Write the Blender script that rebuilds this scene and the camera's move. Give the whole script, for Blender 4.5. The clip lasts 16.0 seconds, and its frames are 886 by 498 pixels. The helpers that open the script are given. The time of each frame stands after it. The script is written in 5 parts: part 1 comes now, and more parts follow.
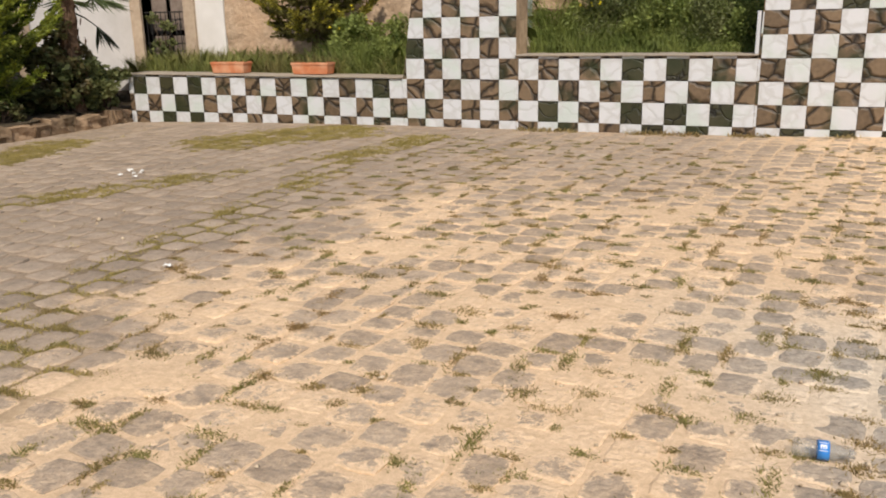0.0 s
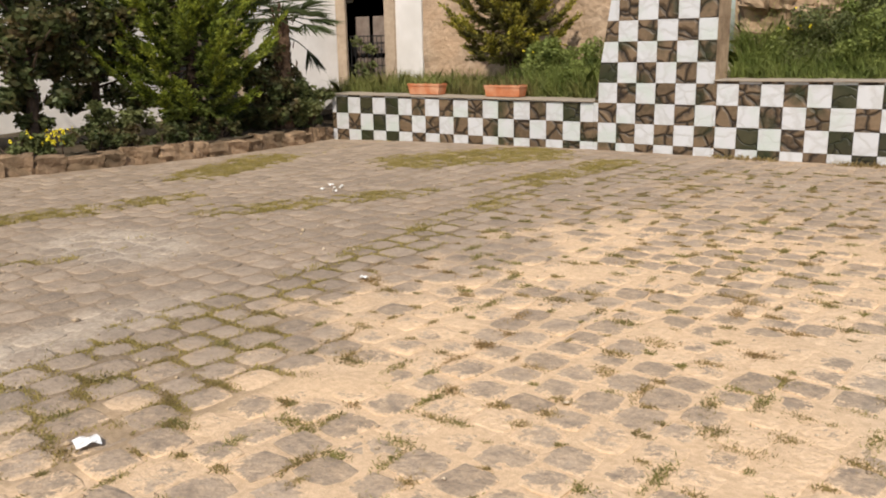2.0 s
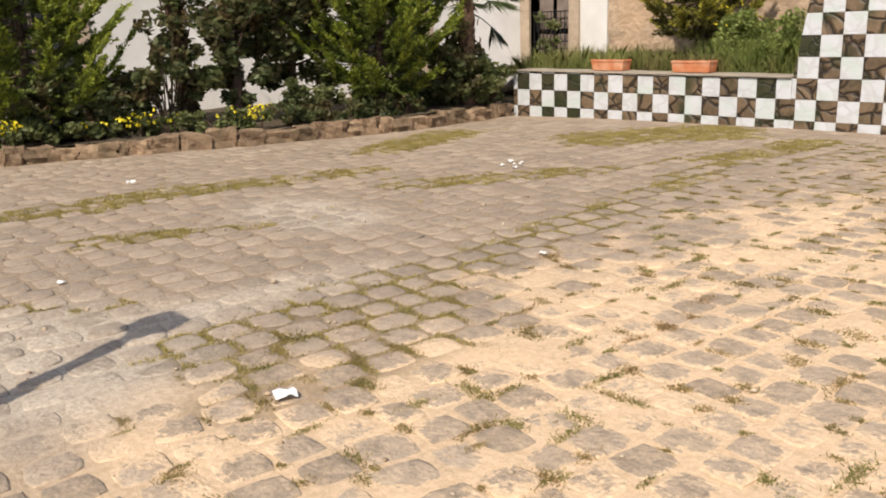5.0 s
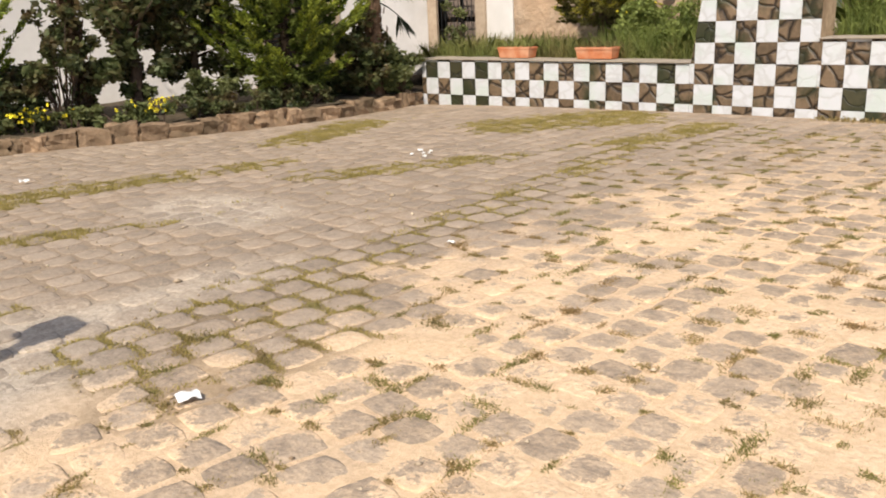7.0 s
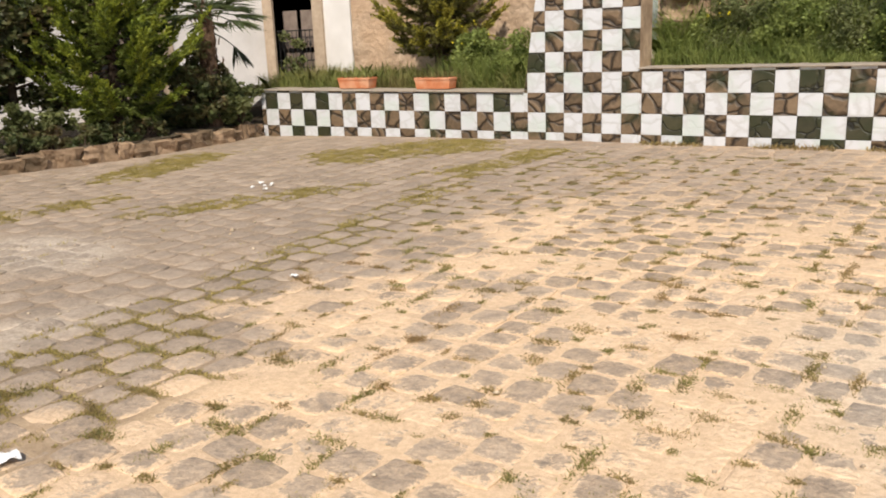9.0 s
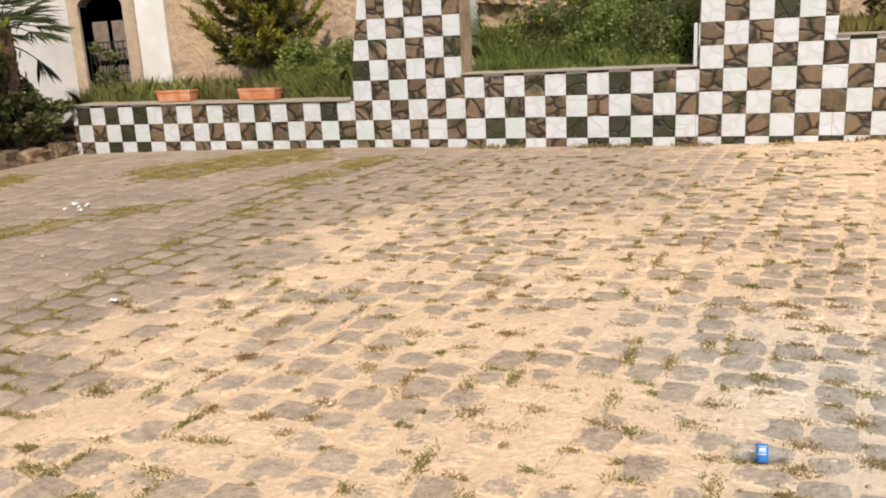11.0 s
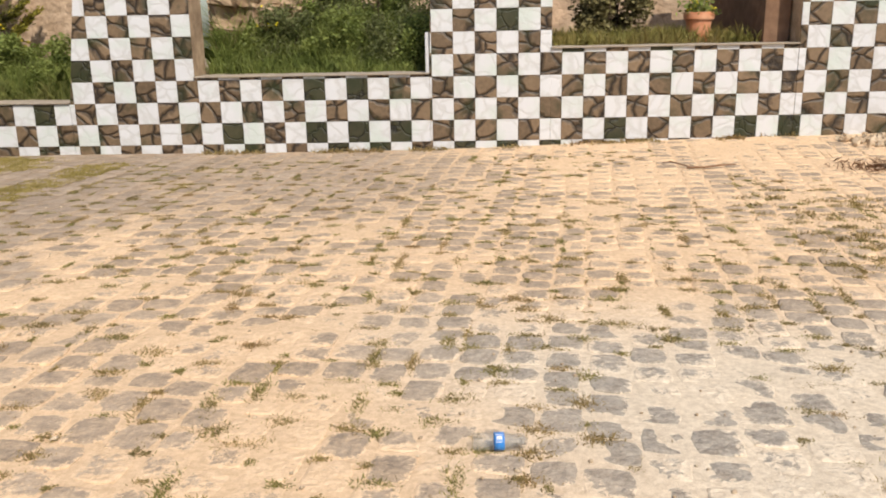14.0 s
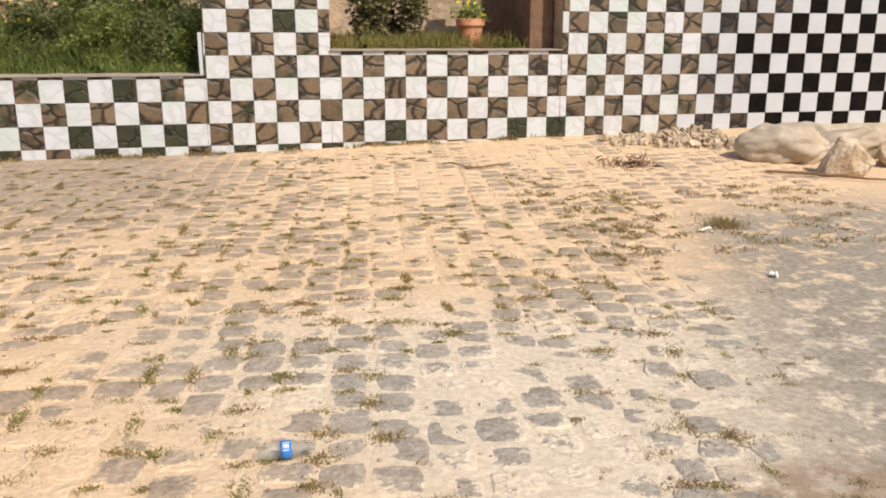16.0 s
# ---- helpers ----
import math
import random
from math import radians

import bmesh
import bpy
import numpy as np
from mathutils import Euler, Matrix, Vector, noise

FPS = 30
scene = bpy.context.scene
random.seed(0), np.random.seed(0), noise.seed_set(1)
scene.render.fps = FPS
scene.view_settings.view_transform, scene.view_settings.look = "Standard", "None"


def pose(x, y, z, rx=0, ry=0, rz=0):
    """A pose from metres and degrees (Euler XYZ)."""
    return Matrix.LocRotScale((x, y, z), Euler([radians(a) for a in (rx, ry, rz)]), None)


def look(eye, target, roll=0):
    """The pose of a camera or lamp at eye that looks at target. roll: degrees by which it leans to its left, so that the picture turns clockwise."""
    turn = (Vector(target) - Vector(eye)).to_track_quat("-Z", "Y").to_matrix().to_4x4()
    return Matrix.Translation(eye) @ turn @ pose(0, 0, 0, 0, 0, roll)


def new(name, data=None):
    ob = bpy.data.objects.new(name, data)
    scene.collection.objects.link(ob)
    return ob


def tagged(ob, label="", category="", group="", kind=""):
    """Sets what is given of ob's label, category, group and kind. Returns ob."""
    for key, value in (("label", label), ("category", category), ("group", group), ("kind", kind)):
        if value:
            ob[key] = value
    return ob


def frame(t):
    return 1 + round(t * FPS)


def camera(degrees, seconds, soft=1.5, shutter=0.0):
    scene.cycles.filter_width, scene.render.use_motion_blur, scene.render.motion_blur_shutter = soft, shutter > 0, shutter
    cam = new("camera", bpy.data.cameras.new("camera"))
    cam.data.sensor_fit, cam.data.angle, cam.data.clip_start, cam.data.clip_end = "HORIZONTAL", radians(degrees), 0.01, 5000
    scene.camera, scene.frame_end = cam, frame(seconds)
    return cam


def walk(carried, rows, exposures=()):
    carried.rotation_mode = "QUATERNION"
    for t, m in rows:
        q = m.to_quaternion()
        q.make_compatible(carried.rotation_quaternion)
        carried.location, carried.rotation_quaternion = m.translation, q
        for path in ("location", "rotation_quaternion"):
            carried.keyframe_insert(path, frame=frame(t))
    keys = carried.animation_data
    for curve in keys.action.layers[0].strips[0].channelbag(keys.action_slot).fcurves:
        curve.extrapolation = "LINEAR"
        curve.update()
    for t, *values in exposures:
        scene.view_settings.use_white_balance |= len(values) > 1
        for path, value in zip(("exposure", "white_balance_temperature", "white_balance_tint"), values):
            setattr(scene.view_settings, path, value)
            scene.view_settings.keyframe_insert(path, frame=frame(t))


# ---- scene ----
cam = camera(55.9, 16.0, soft=1.9)
PATH = [
    (0, (9.883, -10.671, 1.46), (9.13, -8.896, 0.929), -1.2),
    (0.5, (9.881, -10.691, 1.473), (9.034, -8.953, 0.961), -1.3),
    (1.5, (9.858, -10.717, 1.477), (8.816, -9.08, 0.994), -1.4),
    (2, (9.849, -10.736, 1.483), (8.72, -9.155, 1.009), -1.2),
    (2.5, (9.841, -10.744, 1.482), (8.641, -9.211, 1.026), -1.2),
    (3, (9.832, -10.761, 1.482), (8.572, -9.277, 1.021), -1.4),
    (3.5, (9.819, -10.785, 1.486), (8.493, -9.361, 1.025), -0.9),
    (4, (9.813, -10.8, 1.483), (8.407, -9.454, 1.022), -1.3),
    (4.2, (9.815, -10.801, 1.479), (8.381, -9.491, 1.004), -1.6),
    (6.3, (9.869, -10.763, 1.482), (8.5, -9.419, 0.918), -2.4),
    (6.5, (9.867, -10.759, 1.485), (8.524, -9.387, 0.924), -2.4),
    (7, (9.873, -10.741, 1.488), (8.587, -9.311, 0.94), -2.5),
    (7.5, (9.878, -10.732, 1.49), (8.657, -9.238, 0.965), -2.6),
    (8, (9.885, -10.723, 1.489), (8.725, -9.179, 0.97), -2.4),
    (8.5, (9.889, -10.711, 1.487), (8.804, -9.112, 0.971), -2.2),
    (9, (9.904, -10.701, 1.492), (8.896, -9.046, 0.996), -2.3),
    (9.5, (9.914, -10.688, 1.491), (8.996, -8.981, 0.997), -2.2),
    (10, (9.924, -10.674, 1.485), (9.096, -8.923, 0.985), -1.9),
    (12.3, (9.991, -10.642, 1.489), (9.551, -8.761, 0.97), -2.7),
    (12.5, (9.976, -10.635, 1.487), (9.577, -8.748, 0.957), -2.0),
    (13, (9.981, -10.632, 1.484), (9.7, -8.722, 0.964), -1.6),
    (13.5, (9.977, -10.637, 1.486), (9.82, -8.71, 0.975), -1.2),
    (14, (9.984, -10.634, 1.489), (9.905, -8.7, 0.984), -1.1),
    (14.5, (9.994, -10.62, 1.482), (10.046, -8.683, 0.986), -0.6),
    (15, (10.006, -10.618, 1.481), (10.184, -8.693, 0.968), -0.3),
    (15.5, (10.015, -10.613, 1.478), (10.323, -8.705, 0.966), 0.2),
    (16, (10.026, -10.613, 1.472), (10.443, -8.722, 0.972), 0.1),
]
walk(cam, [(t, look(eye, target, roll)) for t, eye, target, roll in PATH],
     [(0, -0.13), (2, -0.06), (4, 0.07), (7, 0.22), (9, 0.12), (12.5, 0.04), (16, 0.03)])

# ---- light ----
SUN_AZ, SUN_EL = radians(155), radians(46)
world = bpy.data.worlds.new("sky")
scene.world = world
world.use_nodes = True
wn = world.node_tree.nodes
sky = wn.new("ShaderNodeTexSky")
sky.sky_type, sky.sun_disc = "NISHITA", False
sky.sun_elevation, sky.sun_rotation = SUN_EL, SUN_AZ
sky.air_density, sky.dust_density = 1.0, 2.0
world.node_tree.links.new(sky.outputs[0], wn["Background"].inputs[0])
wn["Background"].inputs[1].default_value = 0.13
sun = new("sun", bpy.data.lights.new("sun", "SUN"))
sun.data.energy, sun.data.angle, sun.data.color = 4.3, radians(0.6), (1.0, 0.915, 0.805)
to_sun = Vector((math.sin(SUN_AZ) * math.cos(SUN_EL), math.cos(SUN_AZ) * math.cos(SUN_EL), math.sin(SUN_EL)))
sun.matrix_world = look(to_sun * 40, (0, 0, 0))

# ---- materials ----


def surf(name, c1, c2, scale=8.0, rough=0.8, bump=0.25, bscale=60.0, metal=0.0, rand=0.0, c3=None, scale3=1.2, spread=0.5, dist=0.01, through_light=0.0, spec=0.3):
    """Two-scale noise colour, fine relief, optional third colour in large stains and a spread from piece to piece."""
    m = bpy.data.materials.new(name)
    m.use_nodes = True
    nt = m.node_tree
    n, l = nt.nodes, nt.links.new
    b = n["Principled BSDF"]
    geo = n.new("ShaderNodeNewGeometry")
    t1 = n.new("ShaderNodeTexNoise")
    t1.inputs["Scale"].default_value, t1.inputs["Detail"].default_value, t1.inputs["Roughness"].default_value = scale, 6, 0.65
    l(geo.outputs["Position"], t1.inputs["Vector"])
    ramp = n.new("ShaderNodeValToRGB")
    ramp.color_ramp.elements[0].position, ramp.color_ramp.elements[1].position = 0.5 - spread / 2.5, 0.5 + spread / 2.5
    ramp.color_ramp.elements[0].color, ramp.color_ramp.elements[1].color = (*c1, 1), (*c2, 1)
    l(t1.outputs["Fac"], ramp.inputs[0])
    col = ramp.outputs[0]
    if c3:
        t3 = n.new("ShaderNodeTexNoise")
        t3.inputs["Scale"].default_value, t3.inputs["Detail"].default_value = scale3, 4
        l(geo.outputs["Position"], t3.inputs["Vector"])
        r3 = n.new("ShaderNodeMapRange")
        r3.inputs[1].default_value, r3.inputs[2].default_value = 0.45, 0.68
        l(t3.outputs["Fac"], r3.inputs[0])
        mx = n.new("ShaderNodeMixRGB")
        l(r3.outputs[0], mx.inputs[0])
        l(col, mx.inputs[1])
        mx.inputs[2].default_value = (*c3, 1)
        col = mx.outputs[0]
    if rand:
        info = n.new("ShaderNodeObjectInfo")
        add = n.new("ShaderNodeMath")
        l(info.outputs["Random"], add.inputs[0])
        l(geo.outputs["Random Per Island"], add.inputs[1])
        frac = n.new("ShaderNodeMath")
        frac.operation = "FRACT"
        l(add.outputs[0], frac.inputs[0])
        mr = n.new("ShaderNodeMapRange")
        mr.inputs[3].default_value, mr.inputs[4].default_value = 1 - rand, 1 + rand
        l(frac.outputs[0], mr.inputs[0])
        hs = n.new("ShaderNodeHueSaturation")
        l(mr.outputs[0], hs.inputs["Value"])
        l(col, hs.inputs["Color"])
        col = hs.outputs[0]
    l(col, b.inputs["Base Color"])
    b.inputs["Roughness"].default_value, b.inputs["Metallic"].default_value = rough, metal
    b.inputs["Specular IOR Level"].default_value = spec
    if through_light:
        tr = n.new("ShaderNodeBsdfTranslucent")
        mixer = n.new("ShaderNodeMixShader")
        mixer.inputs[0].default_value = through_light
        l(col, tr.inputs["Color"])
        l(b.outputs[0], mixer.inputs[1])
        l(tr.outputs[0], mixer.inputs[2])
        l(mixer.outputs[0], n["Material Output"].inputs[0])
    if bump:
        t2 = n.new("ShaderNodeTexNoise")
        t2.inputs["Scale"].default_value, t2.inputs["Detail"].default_value = bscale, 8
        l(geo.outputs["Position"], t2.inputs["Vector"])
        bp = n.new("ShaderNodeBump")
        bp.inputs["Strength"].default_value, bp.inputs["Distance"].default_value = bump, dist
        l(t2.outputs["Fac"], bp.inputs["Height"])
        l(bp.outputs[0], b.inputs["Normal"])
    return m


def cracked(name, stone_a, stone_b, joint, scale, width, rough, depth, moss=None, moss_at=0.6, bend=0.16):
    """Irregular rubble seen in a face: cells with recessed joints, grain, and stains of moss."""
    m = bpy.data.materials.new(name)
    m.use_nodes = True
    nt = m.node_tree
    n, l = nt.nodes, nt.links.new
    b = n["Principled BSDF"]
    geo = n.new("ShaderNodeNewGeometry")
    warp = n.new("ShaderNodeTexNoise")
    warp.inputs["Scale"].default_value, warp.inputs["Detail"].default_value = 3.5, 4
    l(geo.outputs["Position"], warp.inputs["Vector"])
    mixv = n.new("ShaderNodeMixRGB")
    mixv.blend_type = "LINEAR_LIGHT"
    mixv.inputs[0].default_value = bend
    l(geo.outputs["Position"], mixv.inputs[1])
    l(warp.outputs["Color"], mixv.inputs[2])
    mp = n.new("ShaderNodeMapping")
    mp.inputs["Scale"].default_value = (1.0, 1.0, 1.35)
    l(mixv.outputs[0], mp.inputs["Vector"])
    edge = n.new("ShaderNodeTexVoronoi")
    edge.feature = "DISTANCE_TO_EDGE"
    edge.inputs["Scale"].default_value = scale
    l(mp.outputs[0], edge.inputs["Vector"])
    cell = n.new("ShaderNodeTexVoronoi")
    cell.inputs["Scale"].default_value = scale
    l(mp.outputs[0], cell.inputs["Vector"])
    er = n.new("ShaderNodeMapRange")
    er.inputs[1].default_value, er.inputs[2].default_value = 0.0, width
    l(edge.outputs["Distance"], er.inputs[0])
    grain = n.new("ShaderNodeTexNoise")
    grain.inputs["Scale"].default_value, grain.inputs["Detail"].default_value = 18, 8
    l(geo.outputs["Position"], grain.inputs["Vector"])
    sep = n.new("ShaderNodeSeparateColor")
    l(cell.outputs["Color"], sep.inputs[0])
    avg = n.new("ShaderNodeMath")
    avg.operation = "MULTIPLY_ADD"
    avg.inputs[1].default_value, avg.inputs[2].default_value = 0.5, 0.0
    l(sep.outputs[0], avg.inputs[0])
    tot = n.new("ShaderNodeMath")
    tot.operation = "MULTIPLY_ADD"
    tot.inputs[1].default_value = 0.8
    l(grain.outputs["Fac"], tot.inputs[0])
    l(avg.outputs[0], tot.inputs[2])
    stone = n.new("ShaderNodeMixRGB")
    l(tot.outputs[0], stone.inputs[0])
    stone.inputs[1].default_value, stone.inputs[2].default_value = (*stone_a, 1), (*stone_b, 1)
    j = n.new("ShaderNodeMixRGB")
    l(er.outputs[0], j.inputs[0])
    j.inputs[1].default_value = (*joint, 1)
    l(stone.outputs[0], j.inputs[2])
    col = j.outputs[0]
    if moss:
        mn = n.new("ShaderNodeTexNoise")
        mn.inputs["Scale"].default_value, mn.inputs["Detail"].default_value = 2.6, 5
        l(geo.outputs["Position"], mn.inputs["Vector"])
        mr = n.new("ShaderNodeMapRange")
        mr.inputs[1].default_value, mr.inputs[2].default_value = moss_at - 0.06, moss_at + 0.1
        l(mn.outputs["Fac"], mr.inputs[0])
        mm = n.new("ShaderNodeMixRGB")
        l(mr.outputs[0], mm.inputs[0])
        l(col, mm.inputs[1])
        mm.inputs[2].default_value = (*moss, 1)
        col = mm.outputs[0]
    l(col, b.inputs["Base Color"])
    b.inputs["Roughness"].default_value = rough
    b.inputs["Specular IOR Level"].default_value = 0.35
    hm = n.new("ShaderNodeMath")
    hm.operation = "MULTIPLY_ADD"
    hm.inputs[1].default_value = 0.25
    l(grain.outputs["Fac"], hm.inputs[0])
    l(er.outputs[0], hm.inputs[2])
    bp = n.new("ShaderNodeBump")
    bp.inputs["Strength"].default_value, bp.inputs["Distance"].default_value = 0.6, depth
    l(hm.outputs[0], bp.inputs["Height"])
    l(bp.outputs[0], b.inputs["Normal"])
    return m


class NodeKit:
    """Arithmetic on node sockets, so that one recipe serves materials and meshes alike."""

    def __init__(self, nt):
        self.n, self.l = nt.nodes, nt.links.new

    def calc(self, op, *args):
        q = self.n.new("ShaderNodeMath")
        q.operation = op
        for k, v in enumerate(args):
            if isinstance(v, (int, float)):
                q.inputs[k].default_value = v
            else:
                self.l(v, q.inputs[k])
        return q.outputs[0]

    def add(self, a, b):
        return self.calc("ADD", a, b)

    def mul(self, a, b):
        return self.calc("MULTIPLY", a, b)

    def sin(self, a):
        return self.calc("SINE", a)

    def root(self, a):
        return self.calc("SQRT", a)

    def span(self, v, a, c, to0=0.0, to1=1.0):
        q = self.n.new("ShaderNodeMapRange")
        q.interpolation_type = "SMOOTHSTEP"
        for k, w in enumerate((a, c, to0, to1)):
            q.inputs[k + 1].default_value = w
        self.l(v, q.inputs[0])
        return q.outputs[0]

    def cloud(self, pos, scale, detail, rough):
        t = self.n.new("ShaderNodeTexNoise")
        t.inputs["Scale"].default_value, t.inputs["Detail"].default_value, t.inputs["Roughness"].default_value = scale, detail, rough
        self.l(pos, t.inputs["Vector"])
        return t.outputs["Fac"]

    def blend(self, fac, a, c):
        x = self.n.new("ShaderNodeMixRGB")
        for k, v in enumerate((fac, a, c)):
            if isinstance(v, tuple):
                x.inputs[k].default_value = (*v, 1)
            elif isinstance(v, float):
                x.inputs[k].default_value = v
            else:
                self.l(v, x.inputs[k])
        return x.outputs[0]


class ArrayKit:
    """The same arithmetic on arrays."""

    def add(self, a, b):
        return a + b

    def mul(self, a, b):
        return a * b

    def sin(self, a):
        return np.sin(a)

    def root(self, a):
        return np.sqrt(a)

    def span(self, v, a, c, to0=0.0, to1=1.0):
        t = np.clip((v - a) / (c - a), 0, 1)
        return to0 + (to1 - to0) * t * t * (3 - 2 * t)


_w = random.Random(21)
WAVES = []
for _k in range(10):
    _a, _f = _w.uniform(0, math.pi), 2 * math.pi / (0.34 * 1.22 ** _k)
    WAVES.append((_f * math.cos(_a), _f * math.sin(_a), _w.uniform(0, 6.3), 0.26 + 0.022 * _k))


def zones(k, x, y):
    """How the yard's cover lies: drifts of sand, pale sand, grey dirt, cement, and the sum of it."""
    def line(ax, ay, c):
        return k.add(k.add(k.mul(x, ax), k.mul(y, ay)), c)

    def spot(cx, cy, rx, ry):
        u, v = k.mul(k.add(x, -cx), 1 / rx), k.mul(k.add(y, -cy), 1 / ry)
        return k.span(k.root(k.add(k.mul(u, u), k.mul(v, v))), 1.25, 0.45)

    drift = 0.0
    for kx, ky, ph, am in WAVES:
        drift = k.add(k.mul(k.sin(line(kx, ky, ph)), am), drift)
    west = k.span(k.add(x, k.mul(drift, 0.40)), 5.9, 7.7)
    back = k.mul(k.span(y, -5.2, -2.0), k.span(line(1, 0, 0), 10.6, 8.6))
    sandy = k.mul(west, k.add(1.0, k.mul(back, -0.75)))
    pale = k.mul(k.span(line(1, 0.5, 3.75), 9.2, 10.7), k.span(y, -5.6, -7.2))
    dirt = k.mul(k.span(line(1, -0.42, -2.835), 12.0, 13.0), k.span(y, -3.5, -5.0))
    cement = k.add(spot(5.7, -9.75, 1.05, 0.95), k.add(k.mul(spot(4.0, -7.0, 0.95, 0.6), 0.9), k.mul(spot(5.7, -8.3, 0.35, 0.9), 0.7)))
    wallside = k.mul(k.span(y, -3.2, -0.8), k.span(line(1, 0, 0), 9.6, 12.5))
    cover = k.add(k.add(k.mul(k.mul(sandy, k.span(y, -9.6, -7.6, 0.82, 1.0)), 0.26), k.mul(dirt, 0.52)), k.add(k.mul(cement, 0.24), k.mul(wallside, 0.13)))
    cover = k.add(k.add(cover, k.span(x, 5.6, 7.4, 0.34, 0.25)), k.mul(drift, 0.15))
    return {"sandy": sandy, "pale": pale, "dirt": dirt, "cement": cement, "loam": spot(11.78, -8.45, 0.42, 0.22), "cover": cover}


def cover_colours(k, pos, zone):
    """Loose cover: brown dust, orange sand, cream sand, grey dirt, smeared cement."""
    grain = k.cloud(pos, 120, 6, 0.75)
    blotch = k.cloud(pos, 5, 8, 0.7)
    mid = k.span(k.cloud(pos, 26, 8, 0.75), 0.33, 0.67)
    col = k.blend(zone["sandy"], k.blend(mid, (0.28, 0.205, 0.142), (0.435, 0.335, 0.237)), k.blend(mid, (0.60, 0.42, 0.255), (0.77, 0.56, 0.36)))
    col = k.blend(zone["pale"], col, k.blend(mid, (0.56, 0.455, 0.335), (0.76, 0.645, 0.49)))
    col = k.blend(k.mul(zone["dirt"], k.span(blotch, 0.62, 0.5)), col, k.blend(mid, (0.25, 0.208, 0.16), (0.42, 0.362, 0.288)))
    cem = k.calc("MINIMUM", zone["cement"], 0.9)
    col = k.blend(cem, col, k.blend(mid, (0.385, 0.315, 0.24), (0.575, 0.485, 0.38)))
    col = k.blend(k.mul(zone["loam"], k.span(blotch, 0.40, 0.56, 0.1, 0.8)), col, (0.30, 0.20, 0.125))
    # specks of pale grit and dark crumbs
    col = k.blend(k.span(grain, 0.64, 0.72, 0.0, 0.55), col, (0.80, 0.72, 0.60))
    return k.blend(k.span(grain, 0.36, 0.27, 0.0, 0.5), col, (0.20, 0.145, 0.09))


def ground_mat():
    """Loose ground between and over the setts, damp earth where grass roots."""
    m = bpy.data.materials.new("sand_and_dust")
    m.use_nodes = True
    k = NodeKit(m.node_tree)
    n, l = k.n, k.l
    b = n["Principled BSDF"]
    geo = n.new("ShaderNodeNewGeometry")
    pos = geo.outputs["Position"]
    sep = n.new("ShaderNodeSeparateXYZ")
    l(pos, sep.inputs[0])
    at = n.new("ShaderNodeAttribute")
    at.attribute_name = "soil"
    soil_amount = n.new("ShaderNodeSeparateColor")
    l(at.outputs["Color"], soil_amount.inputs[0])
    zone = zones(k, sep.outputs[0], sep.outputs[1])
    col = cover_colours(k, pos, zone)
    earth = k.blend(k.span(k.cloud(pos, 15, 9, 0.7), 0.32, 0.68), (0.11, 0.082, 0.045), (0.22, 0.165, 0.10))
    col = k.blend(soil_amount.outputs[2], col, earth)
    l(col, b.inputs["Base Color"])
    b.inputs["Roughness"].default_value = 0.95
    b.inputs["Specular IOR Level"].default_value = 0.15
    bp = n.new("ShaderNodeBump")
    bp.inputs["Strength"].default_value, bp.inputs["Distance"].default_value = 0.6, 0.012
    l(k.add(k.cloud(pos, 140, 6, 0.6), k.cloud(pos, 25, 6, 0.6)), bp.inputs["Height"])
    l(bp.outputs[0], b.inputs["Normal"])
    return m


M_GROUND = ground_mat()


